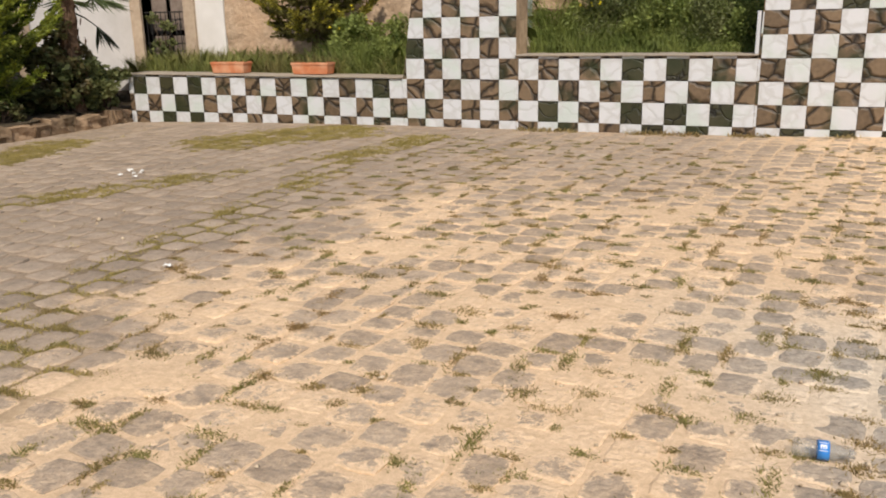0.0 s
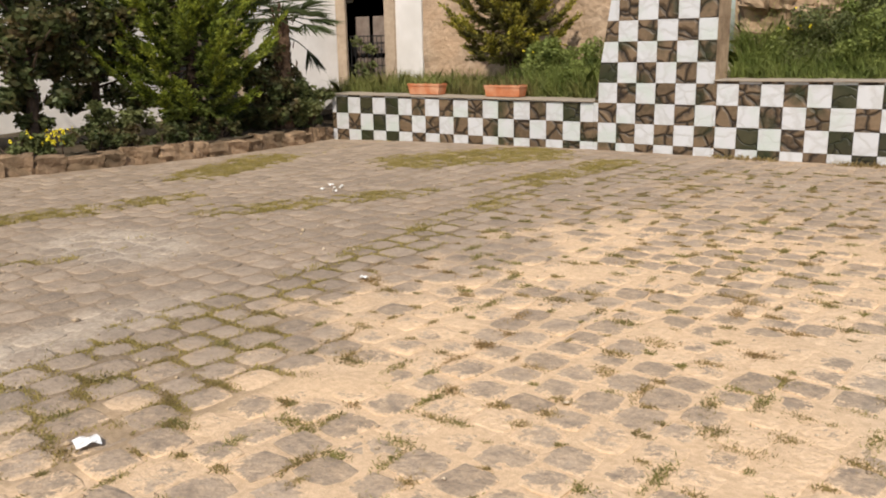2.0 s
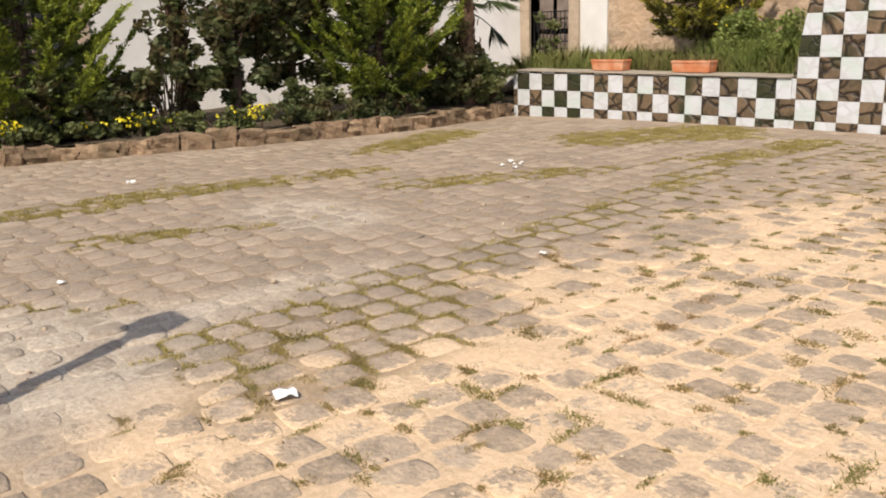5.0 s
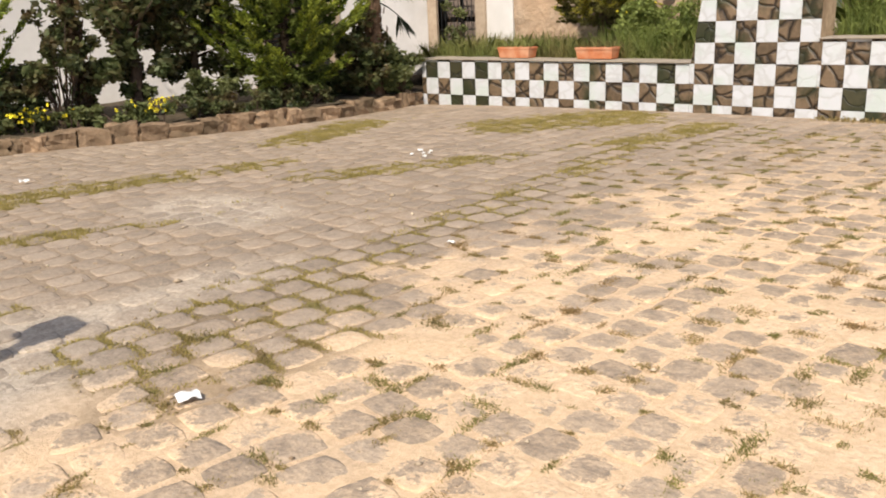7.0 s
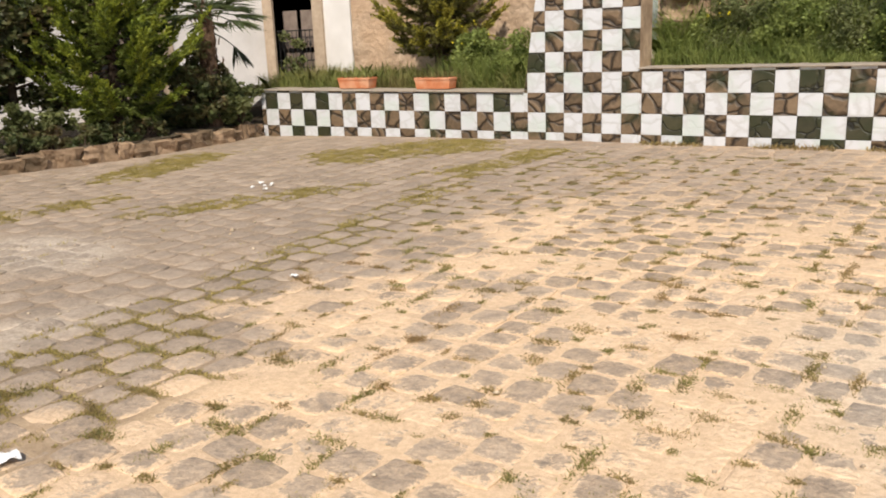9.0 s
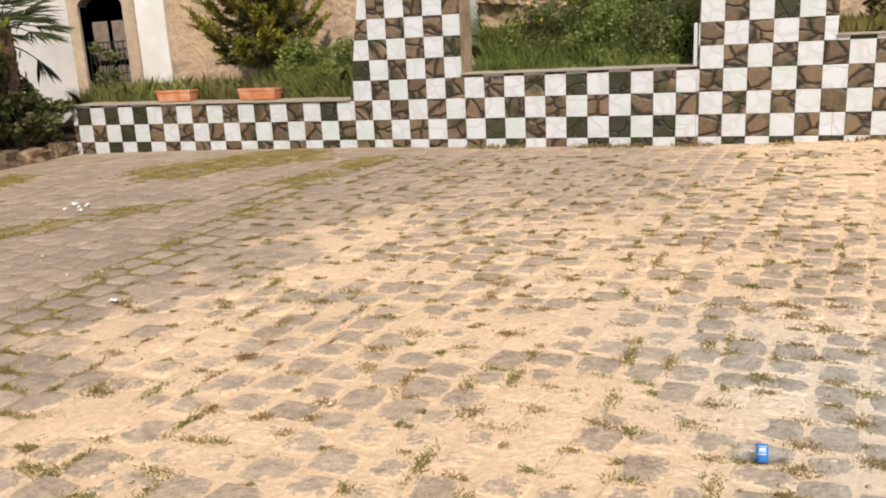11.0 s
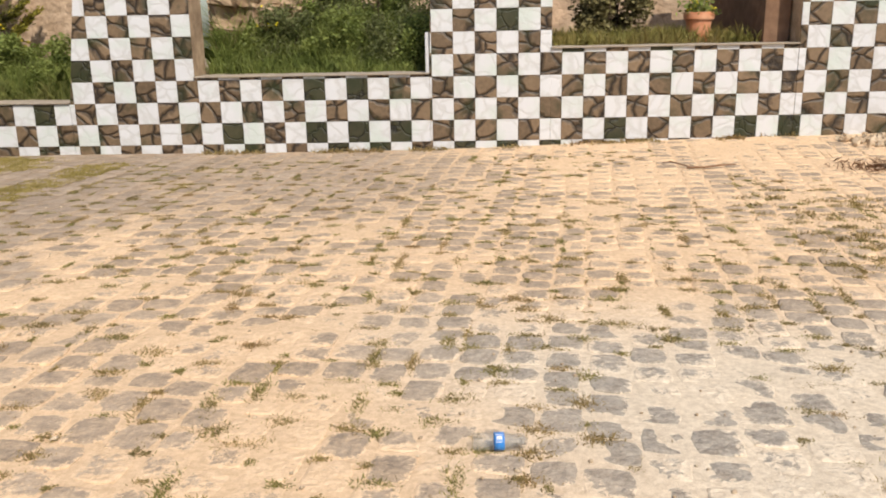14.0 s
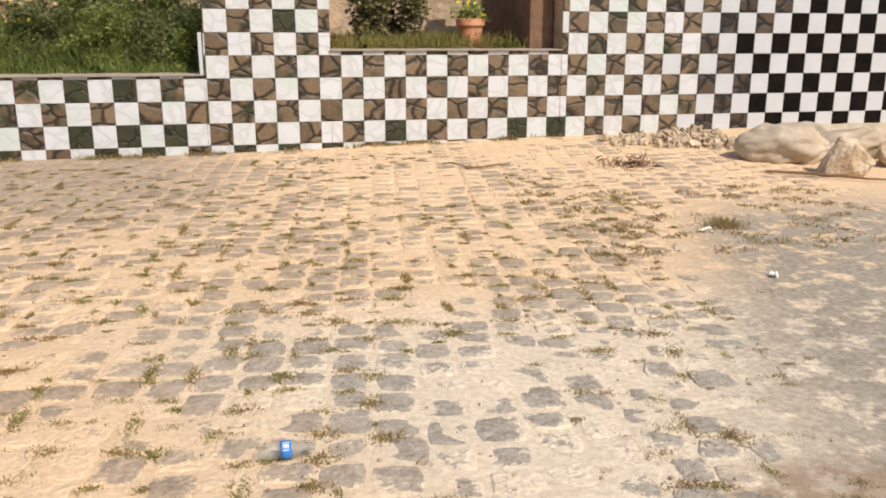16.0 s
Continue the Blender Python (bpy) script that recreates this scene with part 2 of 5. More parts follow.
def sett_mat():
    """Worn stone, greyer to the east, under the same drifting cover, which lies thickest along the rims."""
    m = surf("worn_sett", (0.24, 0.186, 0.136), (0.43, 0.342, 0.255), 22, 0.92, 0.8, 40, rand=0.24, spread=0.5, dist=0.014)
    k = NodeKit(m.node_tree)
    n, l = k.n, k.l
    b = n["Principled BSDF"]
    stone = b.inputs["Base Color"].links[0].from_socket
    geo = n.new("ShaderNodeNewGeometry")
    pos = geo.outputs["Position"]
    sep = n.new("ShaderNodeSeparateXYZ")
    l(pos, sep.inputs[0])
    rim = n.new("ShaderNodeAttribute")
    rim.attribute_name = "rim"
    info = n.new("ShaderNodeObjectInfo")
    chance = k.calc("FRACT", k.add(info.outputs["Random"], geo.outputs["Random Per Island"]))
    zone = zones(k, sep.outputs[0], sep.outputs[1])
    grey = k.blend(k.span(k.cloud(pos, 34, 8, 0.75), 0.3, 0.7), (0.205, 0.18, 0.15), (0.385, 0.345, 0.288))
    stone = k.blend(k.calc("MAXIMUM", zone["pale"], k.mul(zone["dirt"], 0.8)), stone, grey)
    loose = cover_colours(k, pos, zone)
    dusting = k.span(k.cloud(pos, 13, 12, 0.8), 0.36, 0.64, 0.06, 0.50)
    stone = k.blend(k.mul(dusting, k.add(1.0, k.mul(zone["pale"], -0.5))), stone, loose)
    stone = k.blend(k.span(k.cloud(pos, 11, 10, 0.75), 0.48, 0.64, 0.0, 0.6), stone, (0.165, 0.128, 0.094))
    speck = k.cloud(pos, 95, 5, 0.75)
    stone = k.blend(k.span(speck, 0.58, 0.68, 0.0, 0.5), stone, (0.60, 0.51, 0.40))
    amount = k.add(zone["cover"], k.mul(k.add(k.cloud(pos, 5.0, 14, 0.8), -0.5), 1.25))
    amount = k.add(amount, k.mul(k.add(k.cloud(pos, 24, 9, 0.8), -0.5), 1.15))
    amount = k.add(amount, k.mul(zone["pale"], -0.06))
    amount = k.add(amount, k.add(k.mul(rim.outputs["Fac"], k.add(0.05, k.mul(zone["sandy"], 0.19))), k.mul(k.add(chance, -0.5), 0.34)))
    col = k.blend(k.span(amount, 0.555, 0.64, 0.0, 0.96), stone, loose)
    l(col, b.inputs["Base Color"])
    return m


M_SETT = sett_mat()
# the chequer is an overlay on the stone wall, built as thin slabs
M_WHITE = cracked("white_overlay_square", (0.53, 0.535, 0.545), (0.585, 0.59, 0.60), (0.49, 0.488, 0.482), 3.4, 0.12, 0.4, 0.004, moss=(0.50, 0.545, 0.51), moss_at=0.56)
M_WHITE_PLAIN = surf("plain_overlay_square", (0.45, 0.46, 0.475), (0.505, 0.515, 0.53), 3, 0.4, 0.1, 40)
M_STONE_TILE = cracked("brown_stone_overlay_square", (0.040, 0.026, 0.014), (0.215, 0.148, 0.088), (0.014, 0.010, 0.007), 3.6, 0.12, 0.55, 0.03, moss=(0.026, 0.031, 0.011), moss_at=0.58, bend=0.09)
# dusk, black and plain white squares hold a shaded corner's darkness in their colour
M_DUSK_TILE = cracked("shaded_brown_square", (0.018, 0.012, 0.008), (0.085, 0.055, 0.034), (0.006, 0.005, 0.004), 3.6, 0.17, 0.6, 0.025, bend=0.09)
M_MOSS_TILE = cracked("mossy_dark_overlay_square", (0.018, 0.018, 0.009), (0.062, 0.056, 0.027), (0.008, 0.008, 0.006), 3.6, 0.07, 0.55, 0.02, moss=(0.026, 0.030, 0.011), moss_at=0.5)
M_BLACK_TILE = surf("shaded_black_square", (0.004, 0.0034, 0.003), (0.012, 0.009, 0.007), 5, 0.7, 0.1, 30, spec=0.04)
M_GROUT = surf("grey_mortar", (0.20, 0.17, 0.14), (0.32, 0.28, 0.24), 12, 0.9, 0.4, 60)
M_COPING = surf("weathered_concrete_coping", (0.25, 0.21, 0.165), (0.40, 0.34, 0.27), 9, 0.9, 0.5, 50, c3=(0.36, 0.30, 0.22))
M_PLASTER = surf("white_lime_plaster", (0.66, 0.63, 0.60), (0.76, 0.73, 0.70), 4, 0.9, 0.2, 40, c3=(0.60, 0.57, 0.53), scale3=0.7)
M_RUBBLE = surf("rubble_and_plaster", (0.26, 0.18, 0.115), (0.56, 0.42, 0.295), 5, 0.95, 0.9, 13, c3=(0.47, 0.325, 0.21), scale3=1.4, dist=0.04)
# brown weathered stone, its colour also darkened for the shade on the kerb
M_KERB = surf("weathered_shaded_kerb_stone", (0.17, 0.11, 0.065), (0.36, 0.25, 0.155), 6, 0.95, 0.9, 22, rand=0.25, c3=(0.12, 0.085, 0.05), scale3=2.5, dist=0.03)
M_STONE = surf("tan_limestone", (0.30, 0.21, 0.13), (0.50, 0.37, 0.24), 7, 0.9, 0.7, 30, rand=0.15, c3=(0.22, 0.15, 0.09), scale3=3.0, dist=0.02)
M_PALE_STONE = surf("pale_broken_limestone", (0.38, 0.285, 0.185), (0.62, 0.505, 0.365), 6, 0.9, 0.9, 25, rand=0.15, c3=(0.36, 0.25, 0.15), scale3=4.0, dist=0.03)
M_JAMB = surf("door_surround_stone", (0.34, 0.26, 0.185), (0.47, 0.37, 0.27), 8, 0.9, 0.4, 40)
M_DARK = surf("dark_painted_wood", (0.14, 0.105, 0.085), (0.24, 0.19, 0.155), 6, 0.6, 0.2, 30)
M_IRON = surf("black_wrought_iron", (0.02, 0.02, 0.02), (0.045, 0.042, 0.04), 10, 0.5, 0.2, 60, metal=0.6)
M_GLASS = surf("dusky_window_glass", (0.02, 0.022, 0.024), (0.04, 0.042, 0.044), 2, 0.12, 0.0, spec=0.6)
M_TERRA = surf("terracotta", (0.44, 0.145, 0.06), (0.56, 0.21, 0.095), 9, 0.8, 0.3, 60, c3=(0.60, 0.32, 0.19), scale3=4)
M_SOIL = surf("garden_soil", (0.055, 0.042, 0.026), (0.12, 0.09, 0.055), 10, 0.95, 0.8, 30, dist=0.03)
M_BARK = surf("dark_bark", (0.045, 0.030, 0.020), (0.12, 0.08, 0.055), 14, 0.95, 0.9, 35, dist=0.02)
M_FIBRE = surf("palm_fibre_bark", (0.07, 0.04, 0.025), (0.19, 0.12, 0.075), 18, 0.95, 0.9, 50, dist=0.02)
# pale end sprays and darker inner sprays: crown shade held in the colour
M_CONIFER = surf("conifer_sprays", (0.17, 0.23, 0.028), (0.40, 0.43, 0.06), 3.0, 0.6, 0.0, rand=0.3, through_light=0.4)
M_CONIFER_DARK = surf("shaded_conifer_sprays", (0.075, 0.105, 0.022), (0.21, 0.245, 0.05), 3.0, 0.6, 0.0, rand=0.35, through_light=0.35)
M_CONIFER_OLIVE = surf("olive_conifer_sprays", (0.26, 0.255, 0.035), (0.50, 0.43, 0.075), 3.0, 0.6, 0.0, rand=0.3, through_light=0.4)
M_CONIFER_SHADE = surf("shaded_olive_sprays", (0.085, 0.085, 0.022), (0.20, 0.18, 0.05), 3.0, 0.6, 0.0, rand=0.3, through_light=0.35)
M_LEAF = surf("dark_broad_leaves", (0.055, 0.078, 0.028), (0.155, 0.175, 0.068), 4.0, 0.45, 0.0, rand=0.4, c3=(0.15, 0.105, 0.05), scale3=3.5, through_light=0.4)
M_WEED = surf("weed_leaves", (0.13, 0.175, 0.038), (0.31, 0.35, 0.10), 3.0, 0.6, 0.0, rand=0.4, through_light=0.4)
M_WEED_GREY = surf("grey_green_weed_leaves", (0.09, 0.115, 0.038), (0.23, 0.24, 0.095), 3.0, 0.6, 0.0, rand=0.4, through_light=0.4)
M_GRASS = surf("meadow_grass", (0.14, 0.17, 0.04), (0.31, 0.315, 0.10), 2.5, 0.65, 0.0, rand=0.35, c3=(0.22, 0.19, 0.07), scale3=1.5, through_light=0.4)
M_GRASS_PALE = surf("pale_meadow_grass", (0.20, 0.20, 0.05), (0.40, 0.36, 0.11), 2.5, 0.65, 0.0, rand=0.35, c3=(0.34, 0.26, 0.10), scale3=1.5, through_light=0.45)
M_TUFT = surf("dry_joint_grass", (0.27, 0.212, 0.08), (0.42, 0.33, 0.14), 3.0, 0.8, 0.0, rand=0.3, c3=(0.34, 0.23, 0.105), scale3=1.0, through_light=0.5)
M_WEEDLET = surf("joint_weeds", (0.205, 0.192, 0.06), (0.36, 0.308, 0.113), 3.0, 0.8, 0.0, rand=0.3, c3=(0.24, 0.18, 0.08), scale3=1.3, through_light=0.4)
M_PATCH = surf("patch_grass", (0.275, 0.228, 0.068), (0.45, 0.36, 0.125), 3.0, 0.8, 0.0, rand=0.3, through_light=0.4)
M_PALM = surf("palm_fans", (0.055, 0.085, 0.03), (0.15, 0.175, 0.075), 4.0, 0.5, 0.0, rand=0.3, through_light=0.4)
M_PALM_DARK = surf("dull_palm_fan", (0.03, 0.045, 0.025), (0.07, 0.085, 0.05), 4.0, 0.5, 0.0, rand=0.3, through_light=0.4)
M_YELLOW = surf("yellow_petals", (0.75, 0.62, 0.015), (0.88, 0.76, 0.05), 20, 0.6, 0.0, rand=0.15)
M_SACK = surf("woven_plastic_sack", (0.37, 0.30, 0.215), (0.55, 0.46, 0.345), 7, 0.6, 0.45, 7, c3=(0.40, 0.30, 0.20), scale3=2.5, dist=0.05)
M_CLEAR = bpy.data.materials.new("clear_bottle_plastic")
M_CLEAR.use_nodes = True
_n, _l = M_CLEAR.node_tree.nodes, M_CLEAR.node_tree.links.new
_t, _m = _n.new("ShaderNodeBsdfTransparent"), _n.new("ShaderNodeMixShader")
_t.inputs[0].default_value = (0.86, 0.86, 0.84, 1)
_n["Principled BSDF"].inputs["Base Color"].default_value = (0.8, 0.8, 0.78, 1)
_n["Principled BSDF"].inputs["Roughness"].default_value = 0.12
_m.inputs[0].default_value = 0.11
_l(_t.outputs[0], _m.inputs[1])
_l(_n["Principled BSDF"].outputs[0], _m.inputs[2])
_l(_m.outputs[0], _n["Material Output"].inputs[0])
M_BLUE = surf("blue_bottle_label", (0.03, 0.17, 0.50), (0.05, 0.24, 0.62), 30, 0.4, 0.0)
M_PAPER = surf("white_paper", (0.74, 0.73, 0.70), (0.84, 0.83, 0.80), 30, 0.8, 0.2, 80)
M_TWIG = surf("dry_twig", (0.13, 0.07, 0.04), (0.26, 0.15, 0.08), 30, 0.9, 0.3, 80)
M_POST = surf("grey_painted_steel", (0.22, 0.22, 0.22), (0.30, 0.30, 0.30), 10, 0.5, 0.2, 60, metal=0.3)

# ---- helpers for meshes ----
rng = np.random.default_rng(7)
S, Z0 = 0.27, 0.40


def link_mesh(name, verts, faces, material, parent=None, label="", smooth=False):
    me = bpy.data.meshes.new(name)
    me.from_pydata([tuple(v) for v in verts], [], faces)
    me.materials.append(material)
    if smooth:
        me.polygons.foreach_set("use_smooth", [True] * len(me.polygons))
    ob = new(name, me)
    if parent:
        ob.parent = parent
    return tagged(ob, label)


def part(name, bm, material, parent=None, label="", smooth=False):
    me = bpy.data.meshes.new(name)
    bm.normal_update()
    bm.to_mesh(me)
    bm.free()
    me.materials.append(material)
    if smooth:
        me.polygons.foreach_set("use_smooth", [True] * len(me.polygons))
    ob = new(name, me)
    if parent:
        ob.parent = parent
    return tagged(ob, label)


def box(bm, x0, x1, y0, y1, z0, z1, bevel=0.0, m=None):
    r = bmesh.ops.create_cube(bm, size=1)
    for v in r["verts"]:
        v.co = Vector(((x0 + x1) / 2 + v.co.x * (x1 - x0), (y0 + y1) / 2 + v.co.y * (y1 - y0), (z0 + z1) / 2 + v.co.z * (z1 - z0)))
    if bevel:
        es = {e for v in r["verts"] for e in v.link_edges}
        r2 = bmesh.ops.bevel(bm, geom=list(es), offset=bevel, segments=2, affect="EDGES", profile=0.5)
        vs = r2["verts"]
    else:
        vs = r["verts"]
    if m is not None:
        bmesh.ops.transform(bm, matrix=m, verts=[v for v in bm.verts] if bevel else vs)
    return bm


def tube(points, radii, seg=8, wobble=0.0):
    """A tapered tube through points: vertices and faces."""
    pts = [Vector(p) for p in points]
    vs, fs = [], []
    for i, p in enumerate(pts):
        d = (pts[min(i + 1, len(pts) - 1)] - pts[max(i - 1, 0)]).normalized()
        a = d.orthogonal().normalized()
        b = d.cross(a)
        for k in range(seg):
            t = 2 * math.pi * k / seg
            r = radii[i] * (1 + wobble * (random.random() - 0.5))
            vs.append(p + (a * math.cos(t) + b * math.sin(t)) * r)
        if i:
            for k in range(seg):
                q = (k + 1) % seg
                fs.append(((i - 1) * seg + k, (i - 1) * seg + q, i * seg + q, i * seg + k))
    fs.append(tuple(range(seg))[::-1])
    fs.append(tuple(range((len(pts) - 1) * seg, len(pts) * seg)))
    return vs, fs


def merge(chunks):
    vs, fs = [], []
    for v, f in chunks:
        o = len(vs)
        vs += list(v)
        fs += [tuple(i + o for i in q) for q in f]
    return vs, fs


def blades(base, way, length, width, bend=0.25):
    """Slender two-piece blades from arrays of bases and directions."""
    n = len(base)
    side = np.cross(way, rng.normal(size=(n, 3)))
    side /= np.linalg.norm(side, axis=1, keepdims=True) + 1e-9
    length, width = np.broadcast_to(length, n)[:, None], np.broadcast_to(width, n)[:, None]
    mid = base + way * length * 0.55
    sway = np.clip(rng.normal(size=(n, 3)), -1.3, 1.3)
    tip = base + way * length + np.c_[sway[:, :2] * 0.5, -np.abs(sway[:, 2])] * length * bend
    v = np.stack([base - side * width * 0.35, base + side * width * 0.35, mid + side * width * 0.5, tip, mid - side * width * 0.5], 1).reshape(-1, 3)
    k = np.arange(n)[:, None] * 5
    return v, (k + np.array([[0, 1, 2, 3, 4]]))


def spikes(base, way, length, width):
    """Fine three-cornered blades from arrays of bases and directions."""
    n = len(base)
    side = np.cross(way, rng.normal(size=(n, 3)))
    side /= np.linalg.norm(side, axis=1, keepdims=True) + 1e-9
    length, width = np.broadcast_to(length, n)[:, None], np.broadcast_to(width, n)[:, None]
    v = np.stack([base - side * width * 0.5, base + side * width * 0.5, base + way * length], 1).reshape(-1, 3)
    return v, np.arange(n * 3).reshape(-1, 3)


def leaves_at(pos, size, flat=0.5, aspect=1.7):
    """Pointed leaves folded on the midrib at the given places."""
    n = len(pos)
    a = rng.normal(size=(n, 3))
    a[:, 2] *= flat
    a /= np.linalg.norm(a, axis=1, keepdims=True)
    b = np.cross(a, rng.normal(size=(n, 3)))
    b /= np.linalg.norm(b, axis=1, keepdims=True)
    c = np.cross(a, b)
    s = (size * rng.uniform(0.6, 1.3, n))[:, None]
    L, W = s * aspect / 2, s / 2
    v = np.stack([pos - a * L, pos + b * W + c * s * 0.12, pos + a * L, pos - b * W + c * s * 0.12], 1).reshape(-1, 3)
    k = np.arange(n)[:, None] * 4
    return v, np.concatenate([k + np.array([[0, 1, 2]]), k + np.array([[0, 2, 3]])])


def fast(name, v, f, material, parent=None, label=""):
    """A mesh from numpy arrays of vertices and equal-sided faces."""
    me = bpy.data.meshes.new(name)
    f = np.asarray(f)
    me.vertices.add(len(v))
    me.vertices.foreach_set("co", np.asarray(v, np.float32).ravel())
    me.loops.add(f.size)
    me.loops.foreach_set("vertex_index", f.astype(np.int32).ravel())
    me.polygons.add(len(f))
    me.polygons.foreach_set("loop_start", (np.arange(len(f)) * f.shape[1]).astype(np.int32))
    me.update(calc_edges=True)
    me.validate()
    me.materials.append(material)
    ob = new(name, me)
    if parent:
        ob.parent = parent
    return tagged(ob, label)


def thing(name, x, y, z, label, category, group="", kind=""):
    e = new(name)
    e.location = (x, y, z)
    e.empty_display_size = 0.1
    return tagged(e, label, category, group, kind)


def value_noise(x, y, cell, seed):
    g = np.random.default_rng(seed).random((256, 256))
    u, v = x / cell + 97.3, y / cell + 61.7
    i, j = np.floor(u).astype(int), np.floor(v).astype(int)
    a, b = u - i, v - j
    a, b = a * a * (3 - 2 * a), b * b * (3 - 2 * b)
    i0, j0, i1, j1 = i % 256, j % 256, (i + 1) % 256, (j + 1) % 256
    return (g[i0, j0] * (1 - a) + g[i1, j0] * a) * (1 - b) + (g[i0, j1] * (1 - a) + g[i1, j1] * a) * b


def fbm(x, y, cell, seed, octaves=4):
    t, w, s = 0, 1, 0
    for k in range(octaves):
        t = t + w * value_noise(x, y, cell / 2**k, seed + k)
        s += w
        w *= 0.55
    return t / s


def smooth(a, b, x):
    t = np.clip((x - a) / (b - a), 0, 1)
    return t * t * (3 - 2 * t)


def gz(x, y):
    """The lie of the yard: level, rising along the foot of the wall."""
    foot = np.interp(x, [0, 2, 5, 8, 9.5, 11, 12.5, 14, 16, 18.4], [-0.05, 0.0, 0.03, 0.02, 0.03, 0.075, 0.115, 0.14, 0.18, 0.23])
    return foot * smooth(-5.5, -0.3, np.asarray(y, float))


def g(x, y):
    return float(gz(np.array([x]), np.array([y]))[0])

# ---- ground ----
KERB = [(-2.25, -10.6), (-1.18, -7.0), (-0.42, -5.13), (-0.05, -3.56), (0.08, -2.5), (-0.12, -0.02)]


def kerb_x(y):
    return np.interp(y, [p[1] for p in KERB], [p[0] for p in KERB])


STRIPS = [
    # grass: from, to, half width, strength
    (2.0, -8.9, 2.1, -7.1, 0.34, 0.72), (2.1, -7.1, 2.65, -5.4, 0.30, 0.72), (3.55, -8.7, 3.75, -8.1, 0.2, 0.72), (3.75, -8.1, 4.1, -7.45, 0.10, 0.5),
    (4.85, -9.6, 5.25, -9.15, 0.16, 0.6), (1.55, -4.2, 0.95, -2.5, 0.48, 0.9), (3.35, -1.9, 4.1, -0.9, 0.78, 1.0), (5.35, -2.6, 5.7, -1.1, 0.30, 0.95),
    (3.6, -5.7, 4.6, -4.0, 0.28, 0.85), (6.35, -9.0, 6.25, -7.9, 0.48, 0.80), (6.8, -9.2, 6.9, -8.3, 0.35, 0.62), (6.25, -7.9, 6.0, -6.0, 0.30, 0.70), (6.0, -6.0, 5.55, -3.4, 0.28, 0.62),
    (5.55, -3.4, 5.3, -2.2, 0.25, 0.6), (4.7, -3.9, 5.6, -1.3, 0.18, 0.5), (6.0, -2.6, 6.4, -0.9, 0.2, 0.45), (6.9, -4.2, 7.2, -1.4, 0.25, 0.4),
]


def green_amount(x, y):
    """Where grass has taken the joints."""
    best = np.zeros_like(x)
    for x0, y0, x1, y1, w, q in STRIPS:
        dx, dy = x1 - x0, y1 - y0
        t = np.clip(((x - x0) * dx + (y - y0) * dy) / (dx * dx + dy * dy), 0, 1)
        d = np.hypot(x - x0 - t * dx, y - y0 - t * dy)
        best = np.maximum(best, q * smooth(1.5, 0.5, d / w))
    return best + 0.5 * (fbm(x, y, 0.5, 23, 3) - 0.5)


xs = np.concatenate([[-70, -40, -20, -12, -8, -5, -3.4], np.arange(-2.6, 19.6, 0.034), [20.5, 22, 26, 32, 45, 70]])
ys = np.concatenate([[-70, -45, -28, -18, -14.5, -13.3], np.arange(-12.8, -10.4, 0.07), np.arange(-10.4, -6.4, 0.03), np.arange(-6.4, 0.3, 0.05), [0.4, 3, 6, 12, 25, 45, 70]])
GX, GY = np.meshgrid(xs, ys, indexing="ij")
ga = green_amount(GX, GY)
lie = zones(ArrayKit(), GX, GY)
inside = smooth(-2.4, -1.6, GX) * smooth(18.8, 17.5, GX) * smooth(-12.8, -12.3, GY) * smooth(0.25, 0.05, GY)
buried = smooth(0.58, 0.88, lie["cover"])
H = gz(GX, GY) + inside * (-0.0040 - 0.0008 * smooth(7.0, 5.8, GX) + 0.0022 * lie["pale"] + 0.0105 * buried + 0.011 * (fbm(GX, GY, 0.20, 31, 3) - 0.5)) + (1 - inside) * -0.01
H = H - 0.12 * smooth(0.1, 0.4, GY)
nx, ny = len(xs), len(ys)
ii = np.arange(nx * ny).reshape(nx, ny)
quads = np.stack([ii[:-1, :-1], ii[1:, :-1], ii[1:, 1:], ii[:-1, 1:]], -1).reshape(-1, 4)
ground = fast("ground", np.stack([GX, GY, H], -1).reshape(-1, 3), quads, M_GROUND)
tagged(ground, "paved yard with sand and dust over worn setts", "ground", kind="structure")
ground.data.polygons.foreach_set("use_smooth", [True] * len(ground.data.polygons))
soil = ground.data.color_attributes.new("soil", "FLOAT_COLOR", "POINT")
rooted = (0.5 * smooth(0.2, 0.55, ga) + 0.22 * smooth(6.6, 5.6, GX)) * (1 - buried) * (1 - np.clip(lie["cement"], 0, 1)) * inside
soil.data.foreach_set("color", np.stack([inside, inside, np.clip(rooted, 0, 0.85), np.ones_like(ga)], -1).astype(np.float32).ravel())

# ---- wall under a chequer overlay ----


def clip_poly(poly, region):
    """The part of a polygon inside a convex counter-clockwise region."""
    for a, b in zip(region, region[1:] + region[:1]):
        out = []
        for p, q in zip(poly, poly[1:] + poly[:1]):
            dp = (b[0] - a[0]) * (p[1] - a[1]) - (b[1] - a[1]) * (p[0] - a[0])
            dq = (b[0] - a[0]) * (q[1] - a[1]) - (b[1] - a[1]) * (q[0] - a[0])
            if dp >= 0:
                out.append(p)
            if dp * dq < 0:
                t = dp / (dp - dq)
                out.append((p[0] + t * (q[0] - p[0]), p[1] + t * (q[1] - p[1])))
        poly = out
        if len(poly) < 3:
            return []
    return poly


